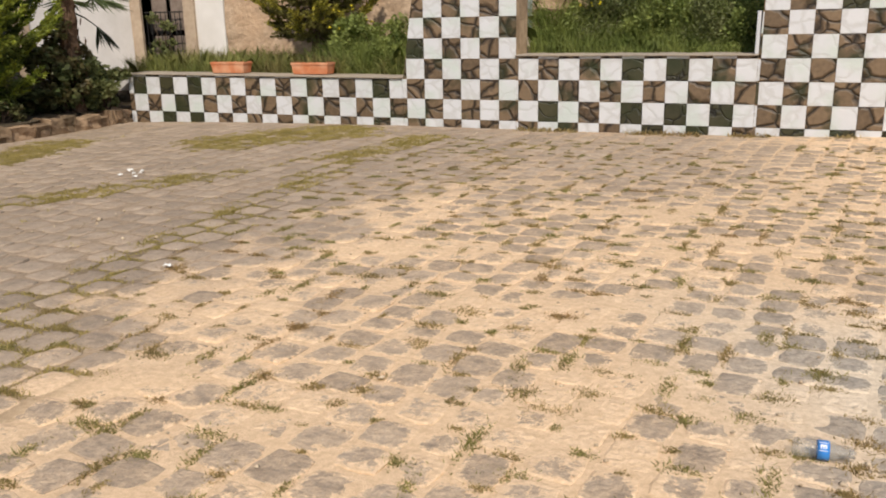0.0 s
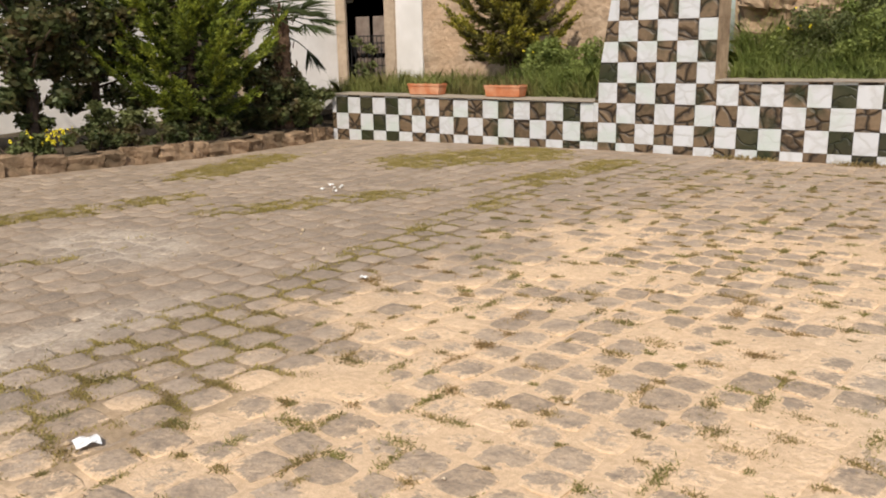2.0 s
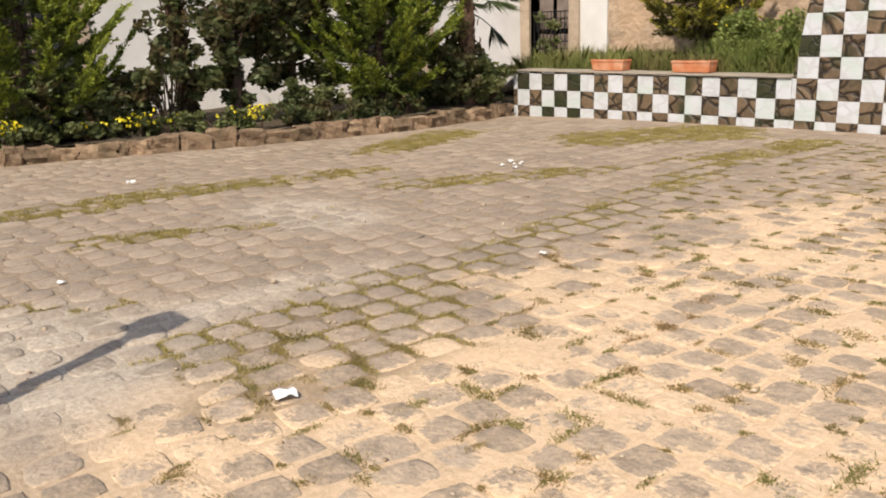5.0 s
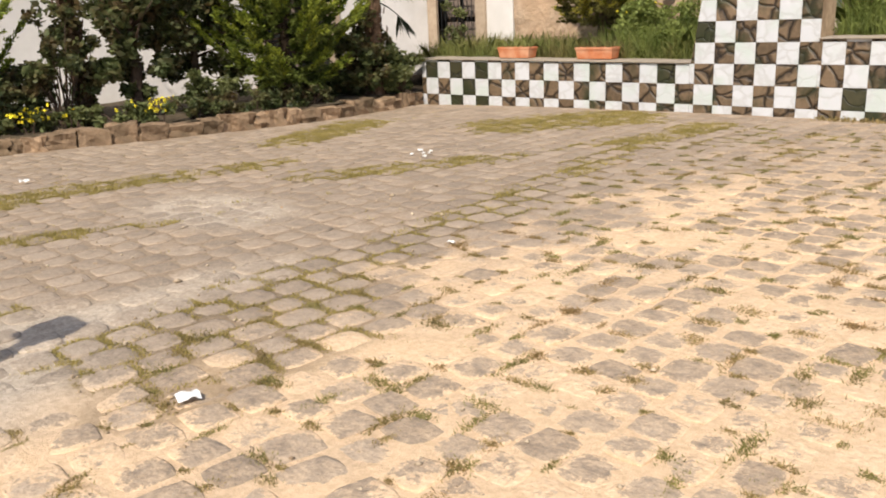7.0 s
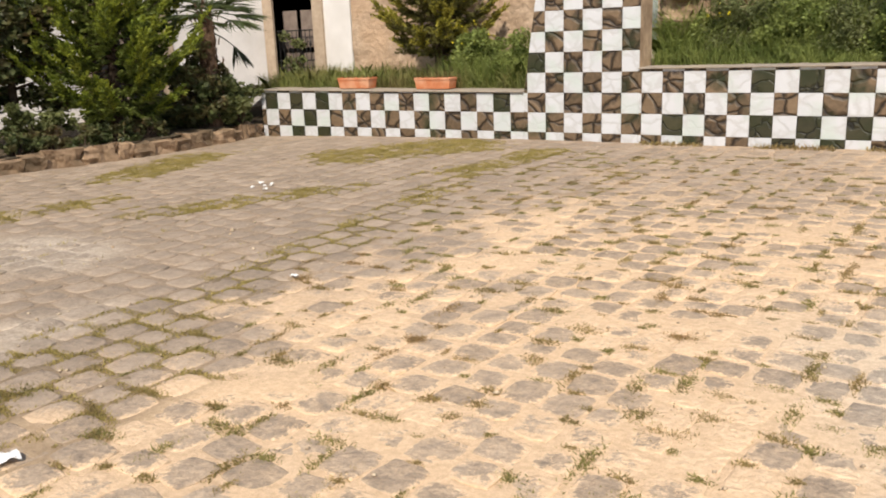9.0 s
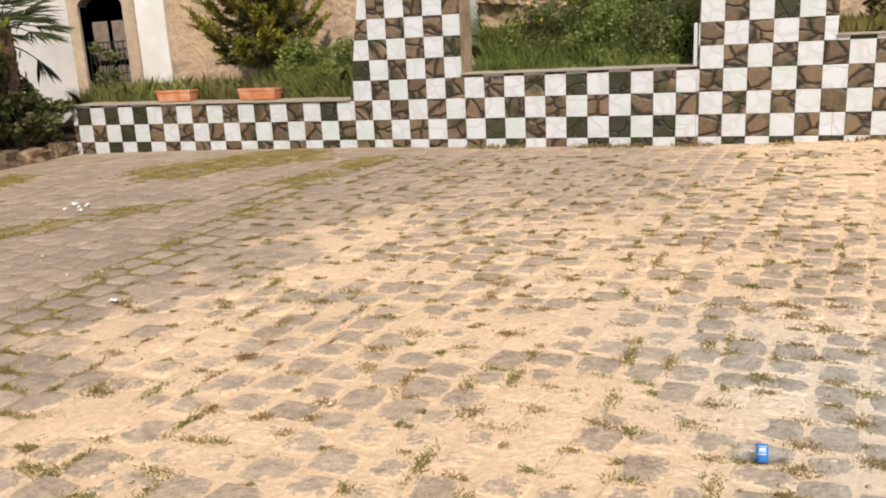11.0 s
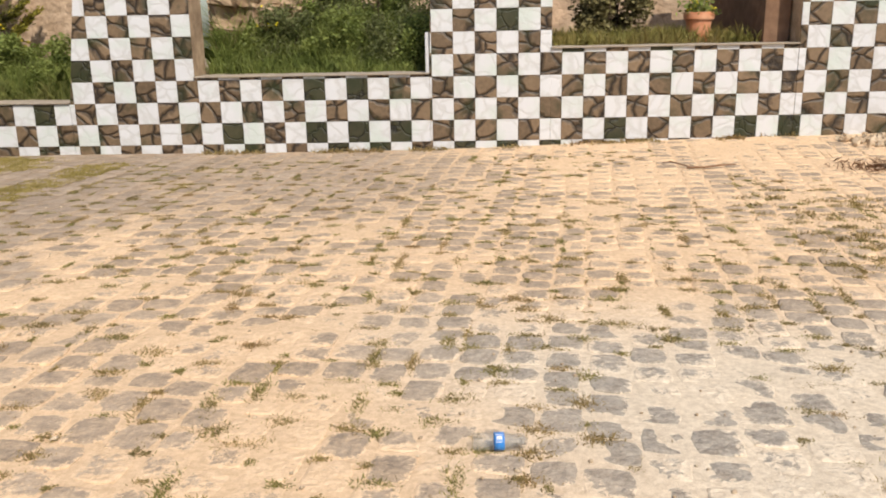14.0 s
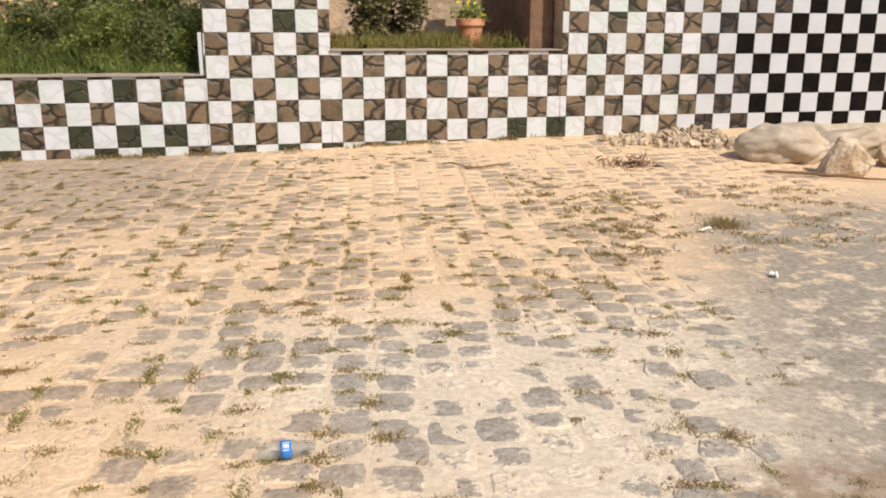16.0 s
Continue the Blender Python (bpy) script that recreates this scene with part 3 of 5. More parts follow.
def tile_mesh(poly, thick, material):
    """A slab with eased edges from an outline in x and z, its face at y = 0."""
    cx, cz = sum(p[0] for p in poly) / len(poly), sum(p[1] for p in poly) / len(poly)
    span = max(max(p[0] for p in poly) - min(p[0] for p in poly), 0.02)

    def ring(inset, y):
        return [(cx + (p[0] - cx) * (1 - inset / span * 2), y, cz + (p[1] - cz) * (1 - inset / span * 2)) for p in poly]

    k = len(poly)
    v = ring(0.0012, thick) + ring(0.0012, 0.003) + ring(0.004, 0.0)
    f = [tuple(range(2 * k, 3 * k))]
    for r in (0, 1):
        for i in range(k):
            j = (i + 1) % k
            f.append((r * k + i, r * k + j, (r + 1) * k + j, (r + 1) * k + i))
    me = bpy.data.meshes.new("tile")
    me.from_pydata(v, [], f)
    me.materials.append(material)
    return me


FULL = {m.name: tile_mesh([(0, 0), (S, 0), (S, S), (0, S)], 0.014, m) for m in (M_WHITE, M_WHITE_PLAIN, M_STONE_TILE, M_DUSK_TILE, M_MOSS_TILE, M_BLACK_TILE)}
tile_rng = random.Random(5)


def tile_material(i, k):
    x = i * S
    # squares darken to the right: the corner's shade is put into their colour
    if (i + k) % 2:
        return M_WHITE_PLAIN if x > 15.2 and tile_rng.random() < min(1, (x - 15.2) * 1.2) else M_WHITE
    if x > 15.7 and tile_rng.random() < (x - 16.1) * 0.9:
        return M_BLACK_TILE
    if x > 15.0 and tile_rng.random() < (x - 15.2) * 0.9:
        return M_DUSK_TILE
    low = k <= -1 and 6.4 < x < 13.9
    chance = 0.4 if (low and k == -1) else 0.6 if low else 0.6 if x < 1.2 else 0.0 if x > 13.9 else 0.10
    return M_MOSS_TILE if tile_rng.random() < chance else M_STONE_TILE


def wall(name, label, region, depth, cap=True, lift=0.0):
    """A stretch of retaining wall: core, square slabs standing in for the chequer overlay, coping."""
    xs_, zs_ = [p[0] for p in region], [p[1] for p in region]
    bm = bmesh.new()
    front = [bm.verts.new((p[0] + (0.001 if p[0] == min(xs_) else -0.001 if p[0] == max(xs_) else 0), 0.0145 + lift, p[1] - 0.002)) for p in region]
    back = [bm.verts.new((v.co.x, depth, v.co.z)) for v in front]
    bm.faces.new(front)
    bm.faces.new(back[::-1])
    for a in range(len(region)):
        b = (a + 1) % len(region)
        bm.faces.new((front[b], front[a], back[a], back[b]))
    body = tagged(part(name, bm, M_STONE), label, "wall", kind="structure")
    for i in range(math.floor(min(xs_) / S), math.ceil(max(xs_) / S)):
        for k in range(-3, math.ceil((max(zs_) - Z0) / S)):
            sq = [(i * S, Z0 + k * S), ((i + 1) * S, Z0 + k * S), ((i + 1) * S, Z0 + (k + 1) * S), (i * S, Z0 + (k + 1) * S)]
            cut = clip_poly(sq, region)
            if not cut:
                continue
            m = tile_material(i, k)
            if len(cut) == 4 and all(abs(a[0] - b[0]) + abs(a[1] - b[1]) < 1e-6 for a, b in zip(cut, sq)):
                t = new("tile", FULL[m.name])
                t.location = (sq[0][0], lift + tile_rng.uniform(-0.0012, 0.0012), sq[0][1])
            else:
                area = abs(sum(a[0] * b[1] - b[0] * a[1] for a, b in zip(cut, cut[1:] + cut[:1]))) / 2
                if area < 0.0012:
                    continue
                t = new("tile", tile_mesh(cut, 0.014, m))
                t.location.y = lift
            t.parent = body
    if cap:
        z = zs_[2]
        x0, x1 = min(xs_), max(xs_)
        z0 = zs_[3]
        bm = bmesh.new()
        n = 14
        rows = []
        for a in range(n + 1):
            x = x0 + (x1 - x0) * a / n
            zz = z0 + (z - z0) * a / n
            w = 0.004 * math.sin(a * 2.3)
            rows.append([bm.verts.new(q) for q in ((x, -0.032 + w, zz + 0.001), (x, -0.036 + w, zz + 0.012), (x, -0.02 + w, zz + 0.018), (x, depth + 0.1, zz + 0.024 + w), (x, depth + 0.1, zz + 0.001))])
        for r, q in zip(rows, rows[1:]):
            for c in range(5):
                d = (c + 1) % 5
                bm.faces.new((r[c], q[c], q[d], r[d]))
        bm.faces.new(rows[0][::-1])
        bm.faces.new(rows[-1])
        part("coping", bm, M_COPING, body, "grey weathered coping")
    return body


wall("wall_1", "low stone retaining wall with a white and dark chequer overlay", [(-0.09, -0.2), (4.80, -0.2), (4.80, 0.675), (-0.09, 0.705)], 0.34)
wall("wall_2", "battered stone pier with a white and dark chequer overlay", [(4.803, -0.2), (6.44, -0.2), (6.45, 2.045), (5.02, 2.07), (4.803, 0.66)], 0.5, cap=False)
wall("wall_3", "stone retaining wall with a white and dark chequer overlay", [(6.443, -0.2), (9.42, -0.2), (9.42, 0.972), (6.443, 0.972)], 0.34)
wall("wall_4", "tall stone pier with a white and dark chequer overlay", [(9.4205, -0.2), (10.93, -0.2), (10.95, 2.7), (9.47, 2.7), (9.4205, 0.97)], 0.5, cap=False)
wall("wall_5", "stone retaining wall with chequer overlay and worn coping", [(10.933, -0.2), (13.95, -0.2), (13.95, 1.258), (10.933, 1.258)], 0.34)
wall("wall_6", "tall end wall with a white and black chequer overlay", [(13.953, -0.2), (20.6, -0.2), (20.6, 3.2), (13.953, 3.2)], 0.35, cap=False)

# stub of the chequer overlay beside the tall pier
bm = bmesh.new()
box(bm, 9.375, 9.4185, 0.0, 0.42, 0.99, 1.48, 0.004)
tagged(part("pier_return", bm, M_WHITE_PLAIN), "narrow white strip of overlay beside a tall pier", "trim", kind="structure")

# ---- terraces, back wall ----


def sheet(name, x0, x1, y0, y1, z, material, label, rough=0.05, step=0.14):
    ax, ay = np.arange(x0, x1 + step * 0.5, step), np.arange(y0, y1 + step * 0.5, step)
    X, Y = np.meshgrid(ax, ay, indexing="ij")
    Z = z + rough * (fbm(X, Y, 0.7, 51, 3) - 0.5) * 2
    k = np.arange(X.size).reshape(X.shape)
    q = np.stack([k[:-1, :-1], k[1:, :-1], k[1:, 1:], k[:-1, 1:]], -1).reshape(-1, 4)
    ob = fast(name, np.stack([X, Y, Z], -1).reshape(-1, 3), q, material)
    return tagged(ob, label, "ground", kind="structure")


sheet("terrace_1", -2.55, 4.9, 0.36, 3.1, 0.64, M_SOIL, "low terrace of garden soil behind the wall")
sheet("terrace_2", 4.9, 9.6, 0.36, 4.3, 0.93, M_SOIL, "middle terrace of garden soil behind the wall")
sheet("terrace_3", 9.6, 13.9, 0.36, 4.3, 1.22, M_SOIL, "upper terrace of garden soil behind the wall")


def block(name, x0, x1, y0, y1, z0, z1, material, label, category="wall", bevel=0.01):
    bm = bmesh.new()
    box(bm, x0, x1, y0, y1, z0, z1, bevel)
    return tagged(part(name, bm, material), label, category, kind="structure")


def rough_wall(name, x0, x1, y, z0, z1, depth, material, label, step=0.12, amp=0.06):
    """A wall whose face swells and sinks as old rubble does."""
    ax, az = np.arange(x0, x1 + step / 2, step), np.arange(z0, z1 + step / 2, step)
    X, Zz = np.meshgrid(ax, az, indexing="ij")
    Y = y + amp * (fbm(X, Zz, 0.5, 71, 4) - 0.5) * 2
    v = np.stack([X, Y, Zz], -1).reshape(-1, 3)
    k = np.arange(X.size).reshape(X.shape)
    q = np.stack([k[:-1, :-1], k[1:, :-1], k[1:, 1:], k[:-1, 1:]], -1).reshape(-1, 4).tolist()
    n = len(v)
    edge = list(k[:, 0]) + list(k[-1, 1:]) + list(k[-2::-1, -1]) + list(k[0, -2:0:-1])
    back = np.array([(v[e][0], y + depth, v[e][2]) for e in edge])
    for a in range(len(edge)):
        b = (a + 1) % len(edge)
        q.append((edge[b], edge[a], n + a, n + b))
    q.append(tuple(range(n, n + len(edge))))
    ob = link_mesh(name, np.concatenate([v, back]), [tuple(int(i) for i in f) for f in q], material)
    return tagged(ob, label, "wall", kind="structure")


rough_wall("wall_7", -0.33, 5.4, 3.0, 0.2, 4.4, 0.5, M_RUBBLE, "old tan rubble wall with crumbling plaster")
rough_wall("wall_8", 5.4, 14.2, 4.2, 0.5, 4.4, 0.5, M_RUBBLE, "old tan rubble wall behind the upper terraces")
rough_wall("wall_9", 13.96, 20.6, 0.36, 0.0, 3.18, 2.4, M_STONE, "thick brown stone wall behind the chequer overlay")
# return of the end wall; the shade on its face is in the colour
block("wall_10", 13.62, 13.94, 0.35, 2.9, 0.8, 3.2, surf("shaded_brown_stone", (0.13, 0.075, 0.045), (0.22, 0.13, 0.08), 6, 0.9, 0.4, 30), "shaded stone return at the end of the terrace, coloured dark")

# ---- white building ----
DX, DY = 0.27, 0.963


def on_facade(u, w, z):
    """A place u metres along the side front from the corner, w metres out of it."""
    return (-2.6 - DX * u + DY * w, 3.0 - DY * u - DX * w, z)


house = thing("house", -2.6, 3.0, 0.0, "white plastered house with stone-framed openings", "house")


def free(ob):
    """Keeps a part where its vertices are, under an Empty that stands elsewhere."""
    ob.matrix_parent_inverse = Matrix.Translation(ob.parent.location).inverted()
    return ob


def slab(name, material, parent, u0, u1, w0, w1, z0, z1, label=""):
    bm = bmesh.new()
    c = [on_facade(u, w, z) for z in (z0, z1) for u, w in ((u0, w0), (u1, w0), (u1, w1), (u0, w1))]
    v = [bm.verts.new(p) for p in c]
    for f in ((0, 1, 2, 3), (7, 6, 5, 4), (0, 4, 5, 1), (1, 5, 6, 2), (2, 6, 7, 3), (3, 7, 4, 0)):
        bm.faces.new([v[i] for i in f])
    bmesh.ops.recalc_face_normals(bm, faces=bm.faces)
    bmesh.ops.bevel(bm, geom=list(bm.edges), offset=0.006, segments=1, affect="EDGES")
    return part(name, bm, material, parent, label)


WINS = [(2.28, 3.78, 0.28, 2.1), (8.75, 10.2, 0.58, 2.5)]
u = -0.1
for u0, u1, z0, z1 in WINS + [(14.0, 14.0, 0, 0)]:
    free(slab("wall", M_PLASTER, house, u, u0, -0.4, 0.0, -0.2, 5.4))
    if u1 > u0:
        free(slab("wall", M_PLASTER, house, u0, u1, -0.4, 0.0, -0.2, z0))
        free(slab("wall", M_PLASTER, house, u0, u1, -0.4, 0.0, z1, 5.4))
    u = u1
for u0, u1, z0, z1 in WINS:
    win = slab("window", M_GLASS, house, u0 + 0.002, u1 - 0.002, -0.26, -0.22, z0, z1, "dark window in a stone surround")
    free(win)

    def wpart(name, m, *a):
        ob = slab(name, m, win, *a)
        return ob

    wpart("frame", M_JAMB, u0 - 0.16, u0 + 0.03, -0.2, 0.035, z0, z1)
    wpart("frame", M_JAMB, u1 - 0.03, u1 + 0.16, -0.2, 0.035, z0, z1)
    wpart("lintel", M_JAMB, u0 - 0.16, u1 + 0.16, -0.2, 0.04, z1, z1 + 0.2)
    wpart("sill", M_JAMB, u0 - 0.22, u1 + 0.22, -0.2, 0.12, z0 - 0.14, z0)
    for a in range(7):
        uu = u0 + 0.12 + (u1 - u0 - 0.24) * a / 6
        wpart("bar", M_IRON, uu - 0.009, uu + 0.009, -0.06, -0.042, z0 + 0.01, z1 - 0.01)
    wpart("mullion", M_DARK, (u0 + u1) / 2 - 0.03, (u0 + u1) / 2 + 0.03, -0.215, -0.17, z0 + 0.01, z1 - 0.01)

# front wall with the arched doorway
D0, D1, DZ, DARCH = -2.33, -1.27, 0.35, 2.38


def arch(n=12):
    c, r = (D0 + D1) / 2, (D1 - D0) / 2
    return [(c - r * math.cos(math.pi * a / n), DARCH + 0.22 * math.sin(math.pi * a / n)) for a in range(n + 1)]


bm = bmesh.new()
outline = [(-2.9, -0.2), (D0, -0.2)] + arch() + [(D1, -0.2), (-0.36, -0.2), (-0.36, 5.4), (-2.9, 5.4)]
fr = [bm.verts.new((x, 3.0, z)) for x, z in outline]
bk = [bm.verts.new((x, 3.4, z)) for x, z in outline]
n = len(outline)
arc = list(range(1, n - 4 + 1))
mid = 2 + 6
left = [0] + list(range(1, mid + 1)) + [n - 1]
rightl = list(range(mid, n - 1)) + [n - 1]
bm.faces.new([fr[i] for i in left])
bm.faces.new([fr[i] for i in rightl])
bm.faces.new([bk[i] for i in left[::-1]])
bm.faces.new([bk[i] for i in rightl[::-1]])
for a in range(n):
    b = (a + 1) % n
    bm.faces.new((fr[b], fr[a], bk[a], bk[b]))
free(part("wall", bm, M_PLASTER, house))
bm = bmesh.new()
rv = [bm.verts.new((x, y, z)) for z in (5.4, 5.6) for x, y in (on_facade(14.0, 0.05, 0)[:2], on_facade(-0.1, 0.05, 0)[:2], (-0.33, 2.95), (-0.33, 7.5), (-9.5, 7.5), (-9.5, -9.5))]
bm.faces.new(rv[:6][::-1])
bm.faces.new(rv[6:])
for a in range(6):
    bm.faces.new((rv[a], rv[(a + 1) % 6], rv[6 + (a + 1) % 6], rv[6 + a]))
free(part("roof", bm, M_STONE, house, "flat stone roof"))
bm = bmesh.new()
inner = [(D0, DZ - 0.3)] + arch() + [(D1, DZ - 0.3)]
outer = [(D0 - 0.25, DZ - 0.3)] + [(x + (x - (D0 + D1) / 2) * 0.48, z + 0.22) for x, z in arch()] + [(D1 + 0.25, DZ - 0.3)]
ring_a = [[bm.verts.new((x, y, z)) for x, z in line] for line, y in ((inner, 2.94), (outer, 2.94), (outer, 3.1), (inner, 3.3))]
for r in range(4):
    A, B = ring_a[r], ring_a[(r + 1) % 4]
    for a in range(len(A) - 1):
        bm.faces.new((A[a], A[a + 1], B[a + 1], B[a]))
bmesh.ops.recalc_face_normals(bm, faces=bm.faces)
free(part("door_surround", bm, M_JAMB, house, "worn tan stone door surround"))
bm = bmesh.new()
v = [bm.verts.new((x, 3.22, z)) for x, z in inner]
bm.faces.new(v)
bmesh.ops.solidify(bm, geom=bm.faces[:], thickness=0.05)
door = free(part("door", bm, M_DARK, house, "dark wooden door behind an iron gate"))
bm = bmesh.new()
for x0, x1 in ((D0 + 0.1, -1.86), (-1.76, D1 - 0.1)):
    for z0, z1 in ((0.5, 1.25), (1.35, 2.1)):
        box(bm, x0, x1, 3.165, 3.185, z0, z1, 0.012)
part("door_panel", bm, M_DARK, door)
gate = thing("iron_gate", (D0 + D1) / 2, 3.04, 0.35, "black wrought-iron gate standing before a dark door", "gate")
gb = []
for a in range(9):
    x = D0 + 0.06 + (D1 - D0 - 0.12) * a / 8
    gb.append(tube([(x, 3.04, 0.35), (x, 3.04, 1.72)], [0.009, 0.009], 5))
for a, (v, f) in enumerate(gb):
    free(link_mesh("bar", v, f, M_IRON, gate))
for z in (0.45, 0.95, 1.1, 1.7):
    v, f = tube([(D0 + 0.02, 3.04, z), (D1 - 0.02, 3.04, z)], [0.013, 0.013], 5)
    free(link_mesh("rail", v, f, M_IRON, gate))
for a in range(4):
    cx = D0 + 0.2 + a * 0.21
    pts = [(cx + 0.085 * math.cos(t) * (1 - t / 14), 3.03, 1.4 + 0.19 * math.sin(t) * (1 - t / 14)) for t in [q * 0.5 for q in range(20)]]
    v, f = tube(pts, [0.008] * 20, 5)
    free(link_mesh("scroll", v, f, M_IRON, gate))

# added wall far behind the camera, never in view
block("wall_11", -9.0, 30.0, -24.4, -24.0, -0.3, 3.0, M_PLASTER, "plain unseen wall added behind the camera")

# ---- planting bed and its kerb ----
ay = np.linspace(-10.6, 2.9, 90)
aw = np.linspace(0, 1, 16)
Y, W = np.meshgrid(ay, aw, indexing="ij")
k0 = kerb_x(np.minimum(Y, -0.02)) - 0.12
X = k0 + (np.interp(Y, [-10.6, 2.9], [-6.4, -2.62]) + 0.0 - k0) * W
Zb = 0.16 + 0.10 * (fbm(X, Y, 0.6, 81, 3) - 0.3)
k = np.arange(X.size).reshape(X.shape)
bed = fast("planting_bed", np.stack([X, Y, Zb], -1).reshape(-1, 3), np.stack([k[:-1, :-1], k[:-1, 1:], k[1:, 1:], k[1:, :-1]], -1).reshape(-1, 4), M_SOIL)
tagged(bed, "raised bed of dark garden soil along the house", "ground", kind="structure")


def rough_stone(sx, sy, sz, seed, cuts=2, amp=0.12, flat=0.0):
    """A hewn stone: a beaten block with chipped arrises."""
    bm = bmesh.new()
    bmesh.ops.create_cube(bm, size=1)
    bmesh.ops.subdivide_edges(bm, edges=bm.edges[:], cuts=cuts, use_grid_fill=True)
    for v in bm.verts:
        c = v.co.copy()
        rnd = c.normalized() * 0.60
        v.co = c.lerp(rnd, 0.16)
        q = c * 2.3 + Vector((seed * 3.7, seed * 1.3, seed * 2.1))
        v.co += c.normalized() * amp * noise.noise(q) * 1.6
        if flat and v.co.z < -0.5 + flat:
            v.co.z = -0.5 + flat
        v.co = Vector((v.co.x * sx, v.co.y * sy, v.co.z * sz))
    return bm


kerb = tagged(new("kerb"), "kerb of rough tan limestone blocks beside the bed", "kerb", kind="structure")
kerb_rng = random.Random(3)
s_pts = [Vector((*p, 0)) for p in KERB]
dist_along, seg_i = 0.0, 0
stone_meshes = []
for q in range(10):
    bm = rough_stone(1, 1, 1, q + 1, 3, 0.16)
    me = bpy.data.meshes.new("stone")
    bm.to_mesh(me)
    bm.free()
    me.materials.append(M_STONE)
    stone_meshes.append(me)
kerb_meshes = [me.copy() for me in stone_meshes]
for me in kerb_meshes:
    me.materials[0] = M_KERB
for a, b in zip(s_pts, s_pts[1:]):
    L, d = (b - a).length, (b - a).normalized()
    s = 0.0
    while s < L - 0.08:
        w = min(kerb_rng.uniform(0.15, 0.5), L - s)
        if L - s - w < 0.15:
            w = L - s
        c = a + d * (s + w / 2)
        hgt = kerb_rng.uniform(0.20, 0.29)
        st = new("stone", kerb_meshes[kerb_rng.randrange(10)])
        st.parent = kerb
        st.location = (c.x - 0.10 + kerb_rng.uniform(-0.015, 0.015), c.y, g(c.x, c.y) + hgt / 2 - 0.05)
        st.scale = (0.26, w * 1.04, hgt)
        st.rotation_euler = (kerb_rng.uniform(-0.07, 0.07), kerb_rng.uniform(-0.12, 0.12), kerb_rng.uniform(-0.08, 0.08) + math.atan2(d.y, d.x) - math.pi / 2)
        s += w

# ---- trees and shrubs ----


def limbs(foot, top, r0, r1, count, reach, start=0.3):
    """A tapered, slightly crooked trunk and limbs."""
    foot, top = Vector(foot), Vector(top)
    pts = [foot.lerp(top, t / 7) + Vector((random.uniform(-1, 1), random.uniform(-1, 1), 0)) * 0.03 * (t > 0) for t in range(8)]
    chunks = [tube(pts, [r0 * (1.25 if t == 0 else 1) + (r1 - r0) * t / 7 for t in range(8)], 9, 0.25)]
    for c in range(count):
        t = start + (1 - start) * (c + random.random()) / count
        p = foot.lerp(top, t)
        a = random.uniform(0, 2 * math.pi)
        e = p + Vector((math.cos(a), math.sin(a), 0.45)) * reach * random.uniform(0.6, 1.1)
        m = p.lerp(e, 0.5) + Vector((0, 0, -0.04))
        r = r0 + (r1 - r0) * t
        chunks.append(tube([p, m, e], [r * 0.45, r * 0.3, r * 0.1], 6, 0.2))
    return chunks


def add_trunk(ob, chunks):
    trunk = link_mesh("trunk", *chunks[0], M_BARK, ob, smooth=True)
    for v, f in chunks[1:]:
        link_mesh("limb", v, f, M_BARK, trunk, smooth=True)
    return trunk


